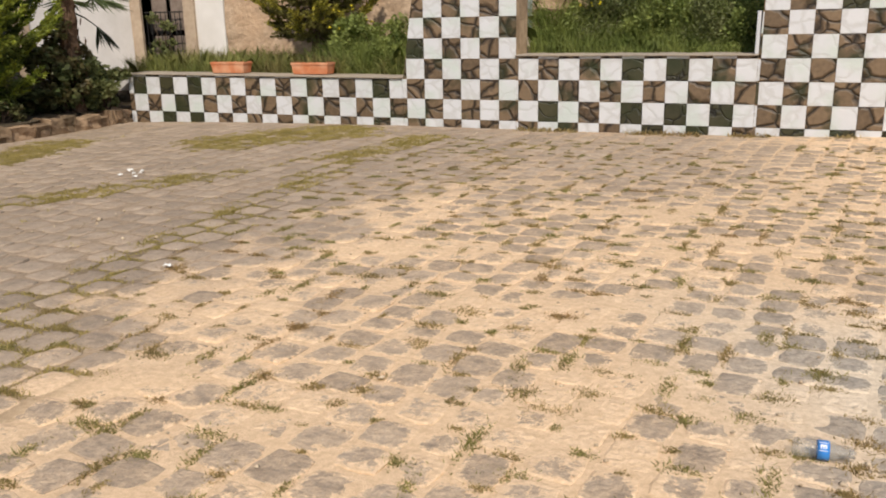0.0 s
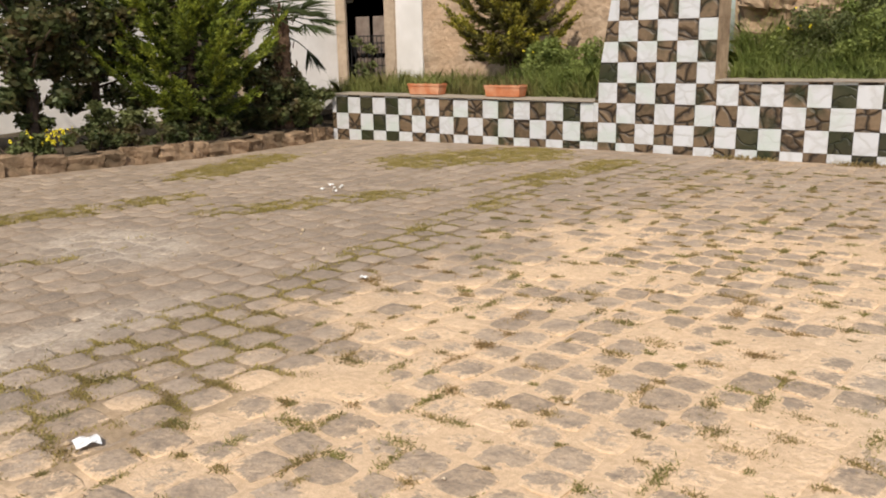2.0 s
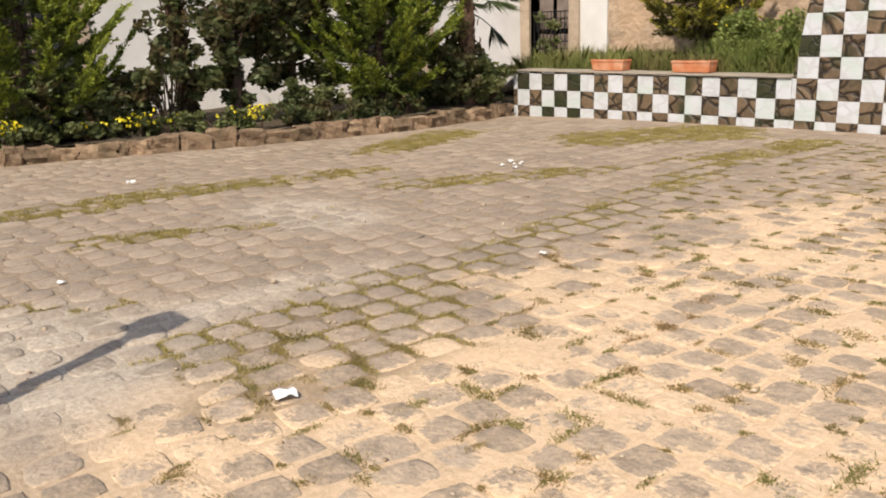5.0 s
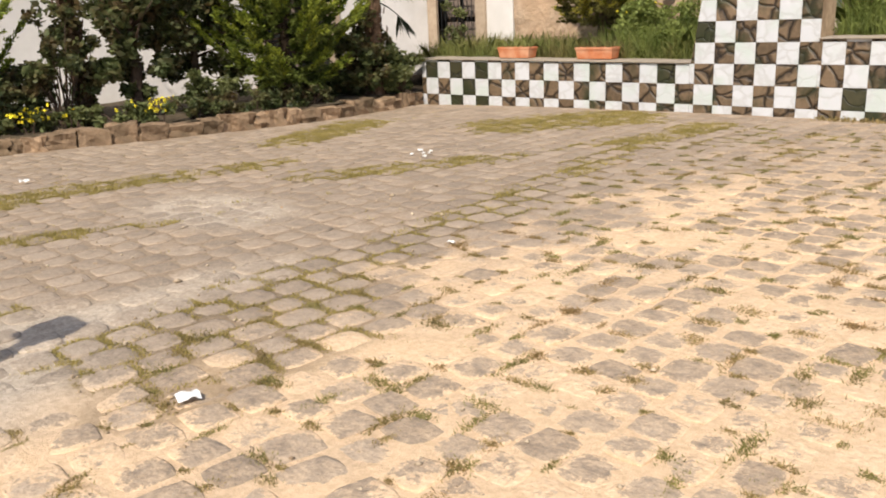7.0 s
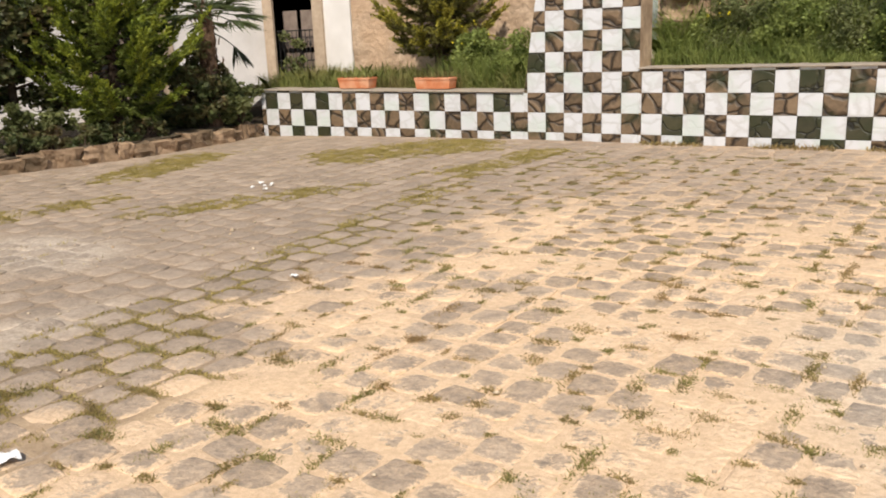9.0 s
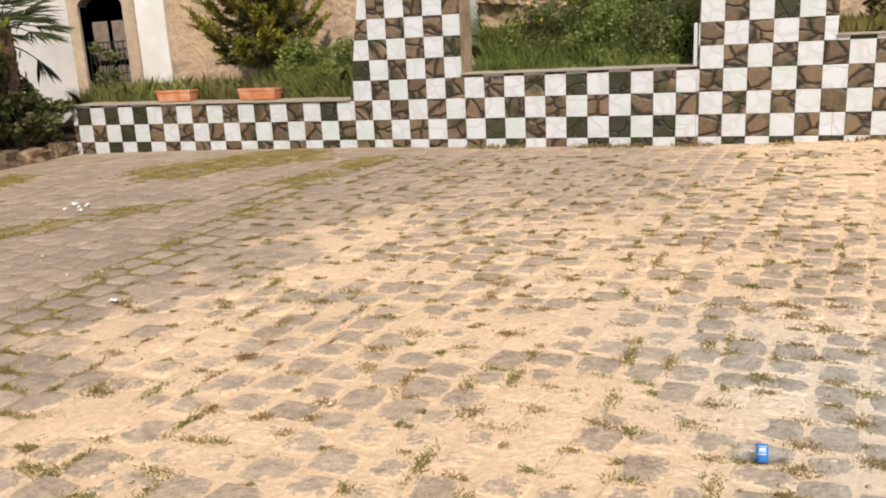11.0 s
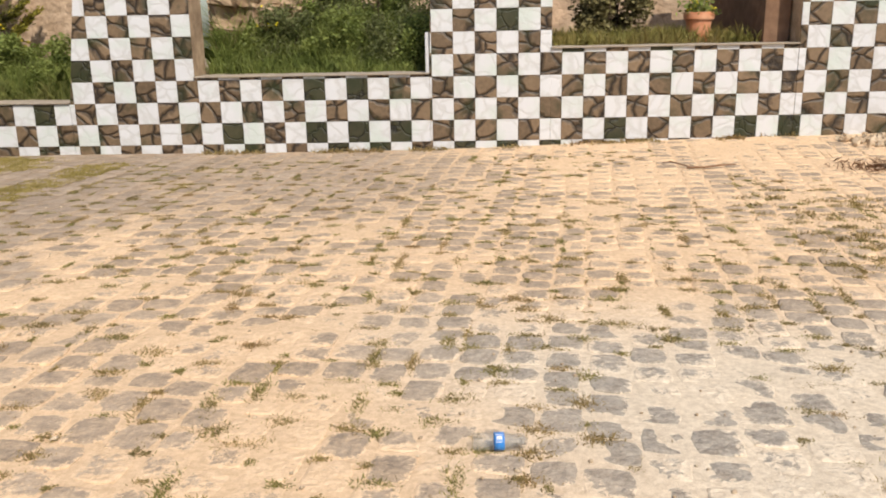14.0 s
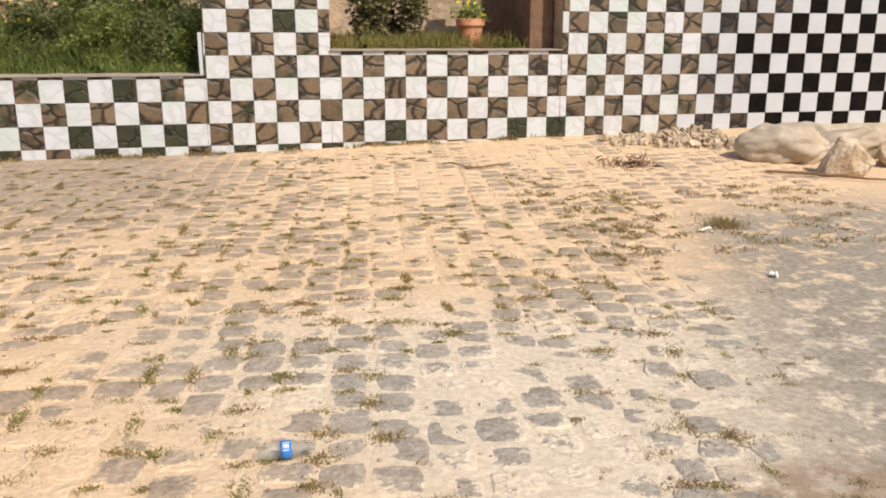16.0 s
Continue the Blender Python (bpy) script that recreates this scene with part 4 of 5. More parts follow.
def conifer(x, y, z, height, radius, clear, label, dark, bright, branches=80, twigs=24, per=36, seed=1, group="garden trees"):
    """A loose conifer: a straight trunk and tiers of arching branches carrying flat feathery sprays, paler at their ends."""
    r = np.random.default_rng(seed)
    ob = thing("conifer", x, y, z, label, "tree", group)
    trunk = link_mesh("trunk", *tube([(0, 0, -0.05), (0.02, 0.01, height * 0.4), (0, 0.02, height * 0.95)], [0.085, 0.06, 0.012], 9, 0.2), M_BARK, ob, smooth=True)
    inner_b, inner_w, outer_b, outer_w = [], [], [], []
    for q in range(branches):
        t = (q + r.random()) / branches
        h = clear * 0.9 + (height - clear) * t
        reach = radius * (0.30 + 0.85 * (1 - t) ** 0.75) * r.uniform(0.6, 1.15) * (0.55 + 0.45 * min(1.0, t / 0.12))
        az = q * 2.4 + r.normal(0, 0.35)
        out = np.array([math.cos(az), math.sin(az), 0.0])
        side = np.array([-out[1], out[0], 0.0])
        lift = r.uniform(0.05, 0.40) + 0.35 * t

        def at(sv):
            return np.array([0, 0, h]) + out * reach * sv + np.array([0, 0, reach * (lift * sv * sv - 0.16 * math.sin(math.pi * min(sv, 1.0)))])

        if reach > 0.25:
            link_mesh("limb", *tube([at(0.0), at(0.4), at(0.8)], [0.016, 0.011, 0.004], 5), M_BARK, trunk)
        for j in range(twigs):
            sv = 0.18 + 0.82 * (j + r.random()) / twigs
            fwd = at(min(sv + 0.05, 1.05)) - at(sv)
            fwd /= np.linalg.norm(fwd)
            way = fwd + side * r.choice([-1, 1]) * r.uniform(0.2, 1.1) * (1.15 - 0.7 * sv) + np.array([0, 0, r.normal(0.12, 0.2)])
            way /= np.linalg.norm(way)
            ln = (0.17 + 0.24 * (1.1 - sv)) * r.uniform(0.7, 1.3)
            u = r.random(per)
            base = at(sv) + way * (u * ln)[:, None] + r.normal(size=(per, 3)) * 0.012
            w2 = way + r.normal(size=(per, 3)) * [0.42, 0.42, 0.3]
            w2 /= np.linalg.norm(w2, axis=1, keepdims=True)
            # crown shade put into the inner sprays' colour; ends paler, young and sunlit
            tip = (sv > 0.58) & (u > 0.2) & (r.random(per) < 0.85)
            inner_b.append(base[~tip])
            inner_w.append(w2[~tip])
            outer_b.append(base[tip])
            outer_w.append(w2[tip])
    for nm, bb, ww, m, words in (("crown", inner_b, inner_w, dark, ""), ("young_sprays", outer_b, outer_w, bright, "sprays at the branch ends, coloured paler as young and sunlit")):
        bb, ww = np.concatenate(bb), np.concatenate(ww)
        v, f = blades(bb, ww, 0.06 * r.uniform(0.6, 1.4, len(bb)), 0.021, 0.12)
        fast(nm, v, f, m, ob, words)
    return ob


def leafy(name, x, y, z, label, clumps, material, leaf, trunk=None, category="shrub", group="", extra=()):
    """A broad-leaved plant: stems and clumps (place, radius, leaf count)."""
    ob = thing(name, x, y, z, label, category, group)
    if trunk:
        add_trunk(ob, limbs(*trunk))
    else:
        v, f = merge([tube([(random.uniform(-0.08, 0.08), random.uniform(-0.08, 0.08), -0.05), Vector(c[0]) * 0.55, Vector(c[0])], [0.014, 0.01, 0.004], 5) for c in clumps[:14]])
        tagged(link_mesh("stem", v, f, M_BARK, ob), kind="stuff")
    pos = []
    for c, r, n in clumps:
        d = rng.normal(size=(n, 3))
        d /= np.linalg.norm(d, axis=1, keepdims=True)
        pos.append(np.array(c) + d * (r * rng.random(n) ** 0.45)[:, None] * [1, 1, 0.85])
    v, f = leaves_at(np.concatenate(pos), leaf)
    fast("crown" if trunk else "foliage", v, f, material, ob)
    for nm, m, v, f in extra:
        tagged(fast(nm, v, f, m, ob), kind="stuff")
    return ob


def flowers(points, size):
    """Small five-petalled heads."""
    p = np.repeat(np.asarray(points, float), 5, 0)
    return leaves_at(p + rng.normal(size=p.shape) * size * 0.35, size, 0.6, 1.2)


def clump_ring(n, rx, ry, z0, z1, r, count):
    out = []
    for _ in range(n):
        a, q = random.uniform(0, 2 * math.pi), math.sqrt(random.random())
        out.append(((rx * q * math.cos(a), ry * q * math.sin(a), random.uniform(z0, z1)), r * random.uniform(0.7, 1.3), count))
    return out


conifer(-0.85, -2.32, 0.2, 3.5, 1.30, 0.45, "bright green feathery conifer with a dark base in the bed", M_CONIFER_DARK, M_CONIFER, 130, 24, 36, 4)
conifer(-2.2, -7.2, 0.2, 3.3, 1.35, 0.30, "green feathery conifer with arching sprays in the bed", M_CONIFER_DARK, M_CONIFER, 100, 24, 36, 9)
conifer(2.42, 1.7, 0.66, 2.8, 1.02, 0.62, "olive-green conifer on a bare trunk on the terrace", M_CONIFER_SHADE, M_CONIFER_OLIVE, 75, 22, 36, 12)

leafy("tree", -1.5, -4.5, 0.2, "dark broad-leaved tree with a leaning brown trunk in the bed",
      clump_ring(44, 0.62, 0.55, 0.55, 3.2, 0.25, 170) + clump_ring(8, 0.6, 0.6, 0.3, 0.8, 0.16, 80), M_LEAF, 0.075,
      ((0.12, -0.1, -0.05), (-0.1, 0.1, 2.6), 0.10, 0.03, 14, 0.9, 0.35), "tree", "garden trees")
leafy("tree", -1.7, -3.4, 0.2, "small dark evergreen tree crowded between two others",
      clump_ring(50, 0.7, 0.75, 0.5, 3.1, 0.28, 170), M_LEAF, 0.07, ((0, 0, -0.05), (0.05, 0.1, 2.5), 0.07, 0.02, 10, 0.6, 0.3), "tree", "garden trees")
leafy("shrub", -2.7, -6.9, 0.2, "dense dark shrub beneath a conifer", clump_ring(40, 0.5, 0.9, 0.05, 0.8, 0.2, 120), M_LEAF, 0.065)
# added dark shrub, fills the shadow below the conifer and behind the kerb
leafy("shrub", -1.85, -6.65, 0.2, "low dark shrub added for the shadow behind the kerb", clump_ring(44, 0.4, 0.95, 0.05, 0.72, 0.18, 120), M_LEAF, 0.06)
leafy("climber", -1.5, -5.6, 0.2, "straggling dark-leaved shrub with bare gaps in the bed", clump_ring(17, 0.45, 0.45, 0.5, 1.5, 0.14, 60), M_LEAF, 0.07)
leafy("climber", -2.25, -4.95, 0.2, "ivy climbing round the trunk of a palm", [((random.uniform(-0.18, 0.22), random.uniform(-0.2, 0.18), 0.15 + 0.09 * q), random.uniform(0.14, 0.24), 85) for q in range(24)], M_LEAF, 0.06)
leafy("climber", -0.40, -0.85, 0.2, "ivy climbing the foot of a palm", [((random.uniform(-0.2, 0.16), random.uniform(-0.28, 0.12), 0.1 + 0.08 * q), random.uniform(0.13, 0.22), 80) for q in range(16)], M_LEAF, 0.055)
leafy("shrub", -0.5, -0.95, 0.2, "loose dark green shrub at the foot of a palm", clump_ring(40, 0.42, 0.6, 0.06, 0.95, 0.17, 105), M_LEAF, 0.065)
leafy("shrub", -0.25, -0.4, 0.15, "low green shrub against the end of the wall", clump_ring(18, 0.3, 0.4, 0.05, 0.7, 0.15, 95), M_WEED_GREY, 0.06)
leafy("shrub", -1.0, -3.55, 0.2, "low yellowish-green shrub behind the kerb", clump_ring(16, 0.3, 0.5, 0.1, 0.55, 0.13, 90), M_WEED_GREY, 0.05)
# this dark shrub stands where the bed only lies in deep shadow
leafy("shrub", -1.3, -1.5, 0.2, "low dark shrub standing in for shadow in the bed", clump_ring(24, 0.5, 1.2, 0.05, 0.35, 0.2, 110), M_LEAF, 0.07)
for q in range(15):
    yy = -9.2 + q * 0.5
    fl = None
    if yy < -4.6:
        n = 4 if q % 3 else 34
        pts = np.c_[rng.uniform(-0.05, 0.22, n), rng.normal(0, 0.16, n), rng.uniform(0.16, 0.34, n)]
        fl = [("flower", M_YELLOW, *flowers(pts, 0.030))]
    leafy("bedding_plant", float(kerb_x(yy)) - 0.42, yy, 0.18, "low green bedding plant with yellow flowers" if fl else "low dark green bedding plant", clump_ring(9, 0.22, 0.3, 0.03, 0.26, 0.1, 75),
          M_WEED_GREY if fl else M_LEAF, 0.045, None, "plant", "plants along the kerb", fl or ())


def fan(base, way, stalk, size, n=20, droop=0.25, spread=2.5):
    """A palm fan: its stalk, and blades set round its end."""
    base, way = np.array(base, float), np.array(way, float) / np.linalg.norm(way)
    end = base + way * stalk + [0, 0, -droop * stalk * 0.3]
    side = np.cross(way, [0, 0, 1.0])
    side /= np.linalg.norm(side) + 1e-9
    a = np.linspace(-spread / 2, spread / 2, n)
    w = way * np.cos(a)[:, None] + side * np.sin(a)[:, None] + rng.normal(size=(n, 3)) * 0.05
    w[:, 2] -= droop * 0.5
    w /= np.linalg.norm(w, axis=1, keepdims=True)
    bl = blades(np.repeat(end[None], n, 0), w, size * rng.uniform(0.85, 1.1, n), 0.026, 0.12)
    return tube([base, base * 0.4 + end * 0.6 + [0, 0, 0.03], end], [0.014, 0.011, 0.008], 5), bl


def palm(x, y, z, height, label, fans, dead=(), lean=(0.0, 0.0), size=0.55):
    ob = thing("palm", x, y, z, label, "palm", "garden trees")
    pts = [(lean[0] * t * t / 81, lean[1] * t * t / 81, -0.05 + (height + 0.05) * t / 9) for t in range(10)]
    v, f = tube(pts, [0.13 if t % 2 else 0.105 for t in range(10)], 12, 0.35)
    trunk = link_mesh("trunk", v, f, M_FIBRE, ob)
    ring = np.repeat(np.array(pts[2:]), 26, 0) + rng.normal(size=(26 * 8, 3)) * [0.08, 0.08, 0.08]
    out = ring - np.array([*(np.array(lean) * 0.5), 0]) * 1.0
    out[:, 2] = 0.9
    out = out / np.linalg.norm(out, axis=1, keepdims=True)
    bv, bf = blades(ring, out, 0.14, 0.03)
    tagged(fast("leaf_base", bv, bf, M_FIBRE, trunk), kind="stuff")
    top = np.array(pts[-1])
    for az, el, stalk in fans:
        w = (math.cos(radians(az)) * math.cos(radians(el)), math.sin(radians(az)) * math.cos(radians(el)), math.sin(radians(el)))
        (sv, sf), (bv, bf) = fan(top, w, stalk, size)
        fo = fast("frond", bv, bf, M_PALM, ob)
        link_mesh("stalk", sv, sf, M_PALM, fo)
    for bz, az, el, stalk in dead:
        w = (math.cos(radians(az)) * math.cos(radians(el)), math.sin(radians(az)) * math.cos(radians(el)), math.sin(radians(el)))
        (sv, sf), (bv, bf) = fan((0, 0, bz), w, stalk, 0.46, 26, 2.4, 2.7)
        fo = fast("frond", bv, bf, M_PALM_DARK, ob, "drooping dull fan")
        link_mesh("stalk", sv, sf, M_PALM_DARK, fo)
    return ob


palm(-0.38, -0.80, 0.2, 1.75, "fan palm with a shaggy brown trunk in the bed", [(a * 40 + 10, -8 + 65 * ((a * 7) % 6) / 6, 0.45) for a in range(22)], [(1.52, 72, 8, 0.46), (1.2, 95, -10, 0.42)])
palm(-2.3, -4.95, 0.2, 2.2, "fan palm half hidden among dark leaves", [(a * 51, 5 + 50 * ((a * 3) % 4) / 4, 0.5) for a in range(12)], [], (0.1, -0.1), 0.7)

# ---- terraces' growth ----


def grass_field(name, x, y, z, n, h, width, material, label, lean=0.35, kind="stuff", fine=False):
    base = np.c_[x, y, z]
    way = np.c_[rng.normal(size=(n, 2)) * lean, np.ones(n)]
    way /= np.linalg.norm(way, axis=1, keepdims=True)
    v, f = spikes(base, way, h, width) if fine else blades(base, way, h, width, 0.3)
    return tagged(fast(name, v, f, material), label, "grass", kind=kind)


n = 17000
x = rng.uniform(-0.6, 4.75, n)
y = 0.42 + 2.5 * rng.random(n)
dens = 0.35 + fbm(x, y, 0.6, 101, 3)
grass_field("grass", x, y, np.full(n, 0.63), n, np.clip(dens * rng.uniform(0.16, 0.62, n), 0.06, 0.6), 0.008, M_GRASS, "long green grass on the low terrace")
n = 28000
x = rng.uniform(6.5, 9.35, n)
y = 0.40 + 2.6 * rng.random(n)
hh = (0.22 + 0.6 * smooth(0.4, 1.3, y) + 0.2 * smooth(7.4, 6.7, x)) * rng.uniform(0.5, 1.2, n) * (0.6 + 0.8 * fbm(x, y, 0.5, 111, 2))
grass_field("tall_grass", x, y, np.full(n, 0.93), n, hh, 0.009, M_WEED, "tall dense green grass on the middle terrace")
n = 13000
x = rng.uniform(10.95, 13.6, n)
y = 0.40 + 2.6 * rng.random(n)
grass_field("grass", x, y, np.full(n, 1.21), n, rng.uniform(0.08, 0.40, n), 0.008, M_GRASS_PALE, "short green grass on the upper terrace")

n = 8000
x, y = rng.normal(3.85, 0.45, n), rng.normal(1.1, 0.3, n)
keep = (x < 4.7) & (x > 2.9) & (y > 0.55)
x, y = x[keep], y[keep]
n = len(x)
grass_field("tall_grass", x, y, np.full(n, 0.63), n, rng.uniform(0.25, 0.80, n), 0.008, M_WEED, "tall green grass round a bush on the terrace", 0.3)
leafy("bush", 3.9, 1.15, 0.64, "leafy green bush with small yellow flowers on the terrace", clump_ring(70, 0.82, 0.5, 0.1, 0.85, 0.16, 200), M_WEED, 0.034,
      extra=[("flower", M_YELLOW, *flowers(np.c_[rng.uniform(-1.1, -0.2, 9), rng.uniform(-0.5, 0.2, 9), rng.uniform(0.7, 1.05, 9)], 0.022))])
leafy("creeper", -1.15, 2.2, 0.64, "thin green creeper before the doorway", clump_ring(14, 0.2, 0.25, 0.1, 0.95, 0.11, 60), M_WEED_GREY, 0.05)
for q in range(10):
    cx, cy = 6.75 + (q % 5) * 0.62 + random.uniform(-0.1, 0.1), 1.0 + 0.75 * (q // 5) + random.uniform(-0.15, 0.15)
    hgt = random.uniform(0.65, 0.9) + 0.45 * (q // 5)
    ex = [("flower", M_YELLOW, *flowers(np.c_[rng.uniform(-0.35, 0.35, 8), rng.uniform(-0.3, 0.2, 8), rng.uniform(hgt * 0.8, hgt * 1.25, 8)], 0.022))] if q in (1, 6, 7, 8) else ()
    leafy("weed", cx, cy, 0.93, "rank grey-green weed with small leaves", clump_ring(26, 0.34, 0.3, 0.08, hgt, 0.20, 270), M_WEED_GREY if q % 2 else M_WEED, 0.027, None, "plant", "weeds on the middle terrace", ex)
leafy("bush", 11.9, 1.5, 1.22, "brownish-green twiggy bush on the upper terrace", clump_ring(50, 0.55, 0.4, 0.1, 1.2, 0.18, 170), surf("dull_bush_leaves", (0.085, 0.075, 0.028), (0.20, 0.17, 0.07), 5, 0.7, 0, rand=0.35), 0.04)
leafy("bush", 8.0, 2.9, 0.93, "dark bush against the rubble wall", clump_ring(30, 0.8, 0.4, 0.3, 1.6, 0.2, 120), M_LEAF, 0.06)

# loose rubble beside the battered pier
rub = thing("rubble_stack", 6.78, 1.15, 0.93, "stack of rough tan stones leaning on a pier", "stones")
for q in range(26):
    st = new("stone", stone_meshes[q % 10])
    st.parent = rub
    st.location = (-0.2 + (q % 4) * 0.27 + random.uniform(-0.05, 0.05), random.uniform(-0.05, 0.15) + 0.1 * (q % 4), 0.1 + (q // 4) * 0.19)
    st.scale = (random.uniform(0.26, 0.40), 0.3, random.uniform(0.18, 0.26))
    st.rotation_euler = (random.uniform(-0.2, 0.2), random.uniform(-0.2, 0.2), random.uniform(-0.4, 0.4))

# ---- planters and pot ----


def planter(x0, x1, y, z):
    """A rectangular terracotta trough with sloping sides, a rolled rim and soil."""
    w, d, h = x1 - x0, 0.24, 0.17
    ob = thing("planter", (x0 + x1) / 2, y, z, "rectangular terracotta trough on the coping", "planter", "troughs on the low wall")
    bm = bmesh.new()

    def loop(sx, sy, zz):
        return [bm.verts.new((a * sx / 2, b * sy / 2, zz)) for a, b in ((-1, -1), (1, -1), (1, 1), (-1, 1))]

    rings = [loop(w * 0.90, d * 0.84, 0), loop(w * 0.97, d * 0.94, h * 0.78), loop(w * 1.0, d, h * 0.80), loop(w * 1.0, d, h), loop(w * 0.94, d * 0.84, h), loop(w * 0.9, d * 0.78, h * 0.75)]
    for a, b in zip(rings, rings[1:]):
        for i in range(4):
            bm.faces.new((a[i], a[(i + 1) % 4], b[(i + 1) % 4], b[i]))
    bm.faces.new(rings[0][::-1])
    bm.faces.new(rings[-1])
    bmesh.ops.bevel(bm, geom=bm.edges[:], offset=0.006, segments=2, affect="EDGES")
    part("trough", bm, M_TERRA, ob)
    bm = bmesh.new()
    box(bm, -w * 0.44, w * 0.44, -d * 0.38, d * 0.38, h * 0.7, h * 0.86, 0.01)
    part("soil", bm, M_SOIL, ob)
    nb = 90
    base = np.c_[rng.uniform(-w * 0.42, w * 0.42, nb), rng.uniform(-d * 0.3, d * 0.3, nb), np.full(nb, h * 0.85)]
    wy = np.c_[rng.normal(size=(nb, 2)) * 0.4, np.ones(nb)]
    wy /= np.linalg.norm(wy, axis=1, keepdims=True)
    v, f = blades(base, wy, rng.uniform(0.05, 0.2, nb), 0.012)
    fast("growth", v, f, M_GRASS, ob)


planter(1.43, 2.06, 0.27, 0.722)
planter(2.89, 3.53, 0.27, 0.712)


def lathe(profile, seg=28):
    vs, fs = [], []
    for r, z in profile:
        for k in range(seg):
            t = 2 * math.pi * k / seg
            vs.append((r * math.cos(t), r * math.sin(t), z))
    for i in range(len(profile) - 1):
        for k in range(seg):
            q = (k + 1) % seg
            fs.append((i * seg + k, i * seg + q, (i + 1) * seg + q, (i + 1) * seg + k))
    fs.append(tuple(range(seg))[::-1])
    fs.append(tuple(range((len(profile) - 1) * seg, len(profile) * seg)))
    return vs, fs


pot = thing("flower_pot", 12.92, 0.8, 1.235, "round terracotta pot with yellow-flowered plant on the upper terrace", "pot")
v, f = lathe([(0.125, 0), (0.135, 0.01), (0.165, 0.33), (0.19, 0.335), (0.196, 0.35), (0.198, 0.42), (0.19, 0.432), (0.17, 0.43), (0.165, 0.39), (0.16, 0.388)])
link_mesh("pot", v, f, M_TERRA, pot, smooth=False)
v, f = leaves_at(np.c_[rng.normal(0, 0.11, 320), rng.normal(0, 0.11, 320), 0.4 + np.abs(rng.normal(0, 0.12, 320))], 0.04)
fast("foliage", v, f, M_WEED, pot)
v, f = flowers(np.c_[rng.normal(0, 0.1, 26), rng.normal(0, 0.1, 26), rng.uniform(0.46, 0.68, 26)], 0.028)
tagged(fast("flower", v, f, M_YELLOW, pot), kind="stuff")

# ---- sacks, boulders, rubble ----


def sack(x, y, z, length, radius, turn, tilt, label, seed):
    """A slumped woven sack with a gathered end."""
    bm = bmesh.new()
    bmesh.ops.create_uvsphere(bm, u_segments=48, v_segments=40, radius=1)
    for v in bm.verts:
        c = v.co.copy()
        a = c.z
        pinch = 1.0 if a < 0.55 else 1 - 0.62 * ((a - 0.55) / 0.45)
        sq = (abs(c.x) ** 4 + abs(c.y) ** 4 + 1e-6) ** 0.25
        rr = math.hypot(c.x, c.y)
        k = pinch * (0.78 * rr + 0.3 * (rr / (sq + 1e-6)) * rr)
        ang = math.atan2(c.y, c.x)
        fold = 1 + 0.10 * math.sin(ang * 8 + seed + 2.5 * noise.noise(Vector((c.z * 3, seed, 0)))) * max(0, a + 0.2) ** 2 + 0.22 * noise.noise(Vector((c.x * 1.7 + seed, c.y * 1.7, c.z * 2.4))) + 0.05 * math.sin(ang * 5 + 5 * noise.noise(Vector((a * 1.6, seed, 2)))) - 0.13 * abs(noise.noise(Vector((c.x * 3.2 + seed, c.y * 3.2, a * 1.5)))) + 0.09 * noise.noise(Vector((c.x * 5 + seed, c.y * 5, c.z * 3))) - 0.07 * abs(noise.noise(Vector((c.x * 4 + seed, c.y * 4, c.z * 9))))
        px, py = math.cos(ang) * k * fold, math.sin(ang) * k * fold
        lz = py * radius * 0.85
        if lz < -radius * 0.62:
            lz = -radius * 0.62 + (lz + radius * 0.62) * 0.15
        v.co = Vector((a * length / 2, px * radius * 1.15, lz + radius * 0.66))
    ob = thing("sack", x, y, z, label, "sack", "sacks by the end wall")
    ob.rotation_euler = (0, radians(tilt), radians(turn))
    part("body", bm, M_SACK, ob, smooth=True)
    v, f = tube([(length * 0.47, 0, radius * 0.66), (length * 0.53, 0, radius * 0.72), (length * 0.58, 0.02, radius * 0.66)], [radius * 0.22, radius * 0.16, radius * 0.26], 12, 0.4)
    link_mesh("gathered_neck", v, f, M_SACK, ob)
    return ob


sack(15.72, -2.36, 0.08, 1.05, 0.27, -28, 0, "full pale woven sack slumped on the ground", 1.0)
sack(16.6, -2.35, 0.10, 0.95, 0.22, -8, -4, "pale woven sack lying behind boulders", 2.4)
sack(16.5, -1.6, 0.12, 1.0, 0.20, -40, 0, "dusty woven sack at the back of the heap", 4.1)
sack(17.2, -1.8, 0.12, 1.0, 0.20, -20, 6, "crumpled pale sack at the back of the heap", 5.2)


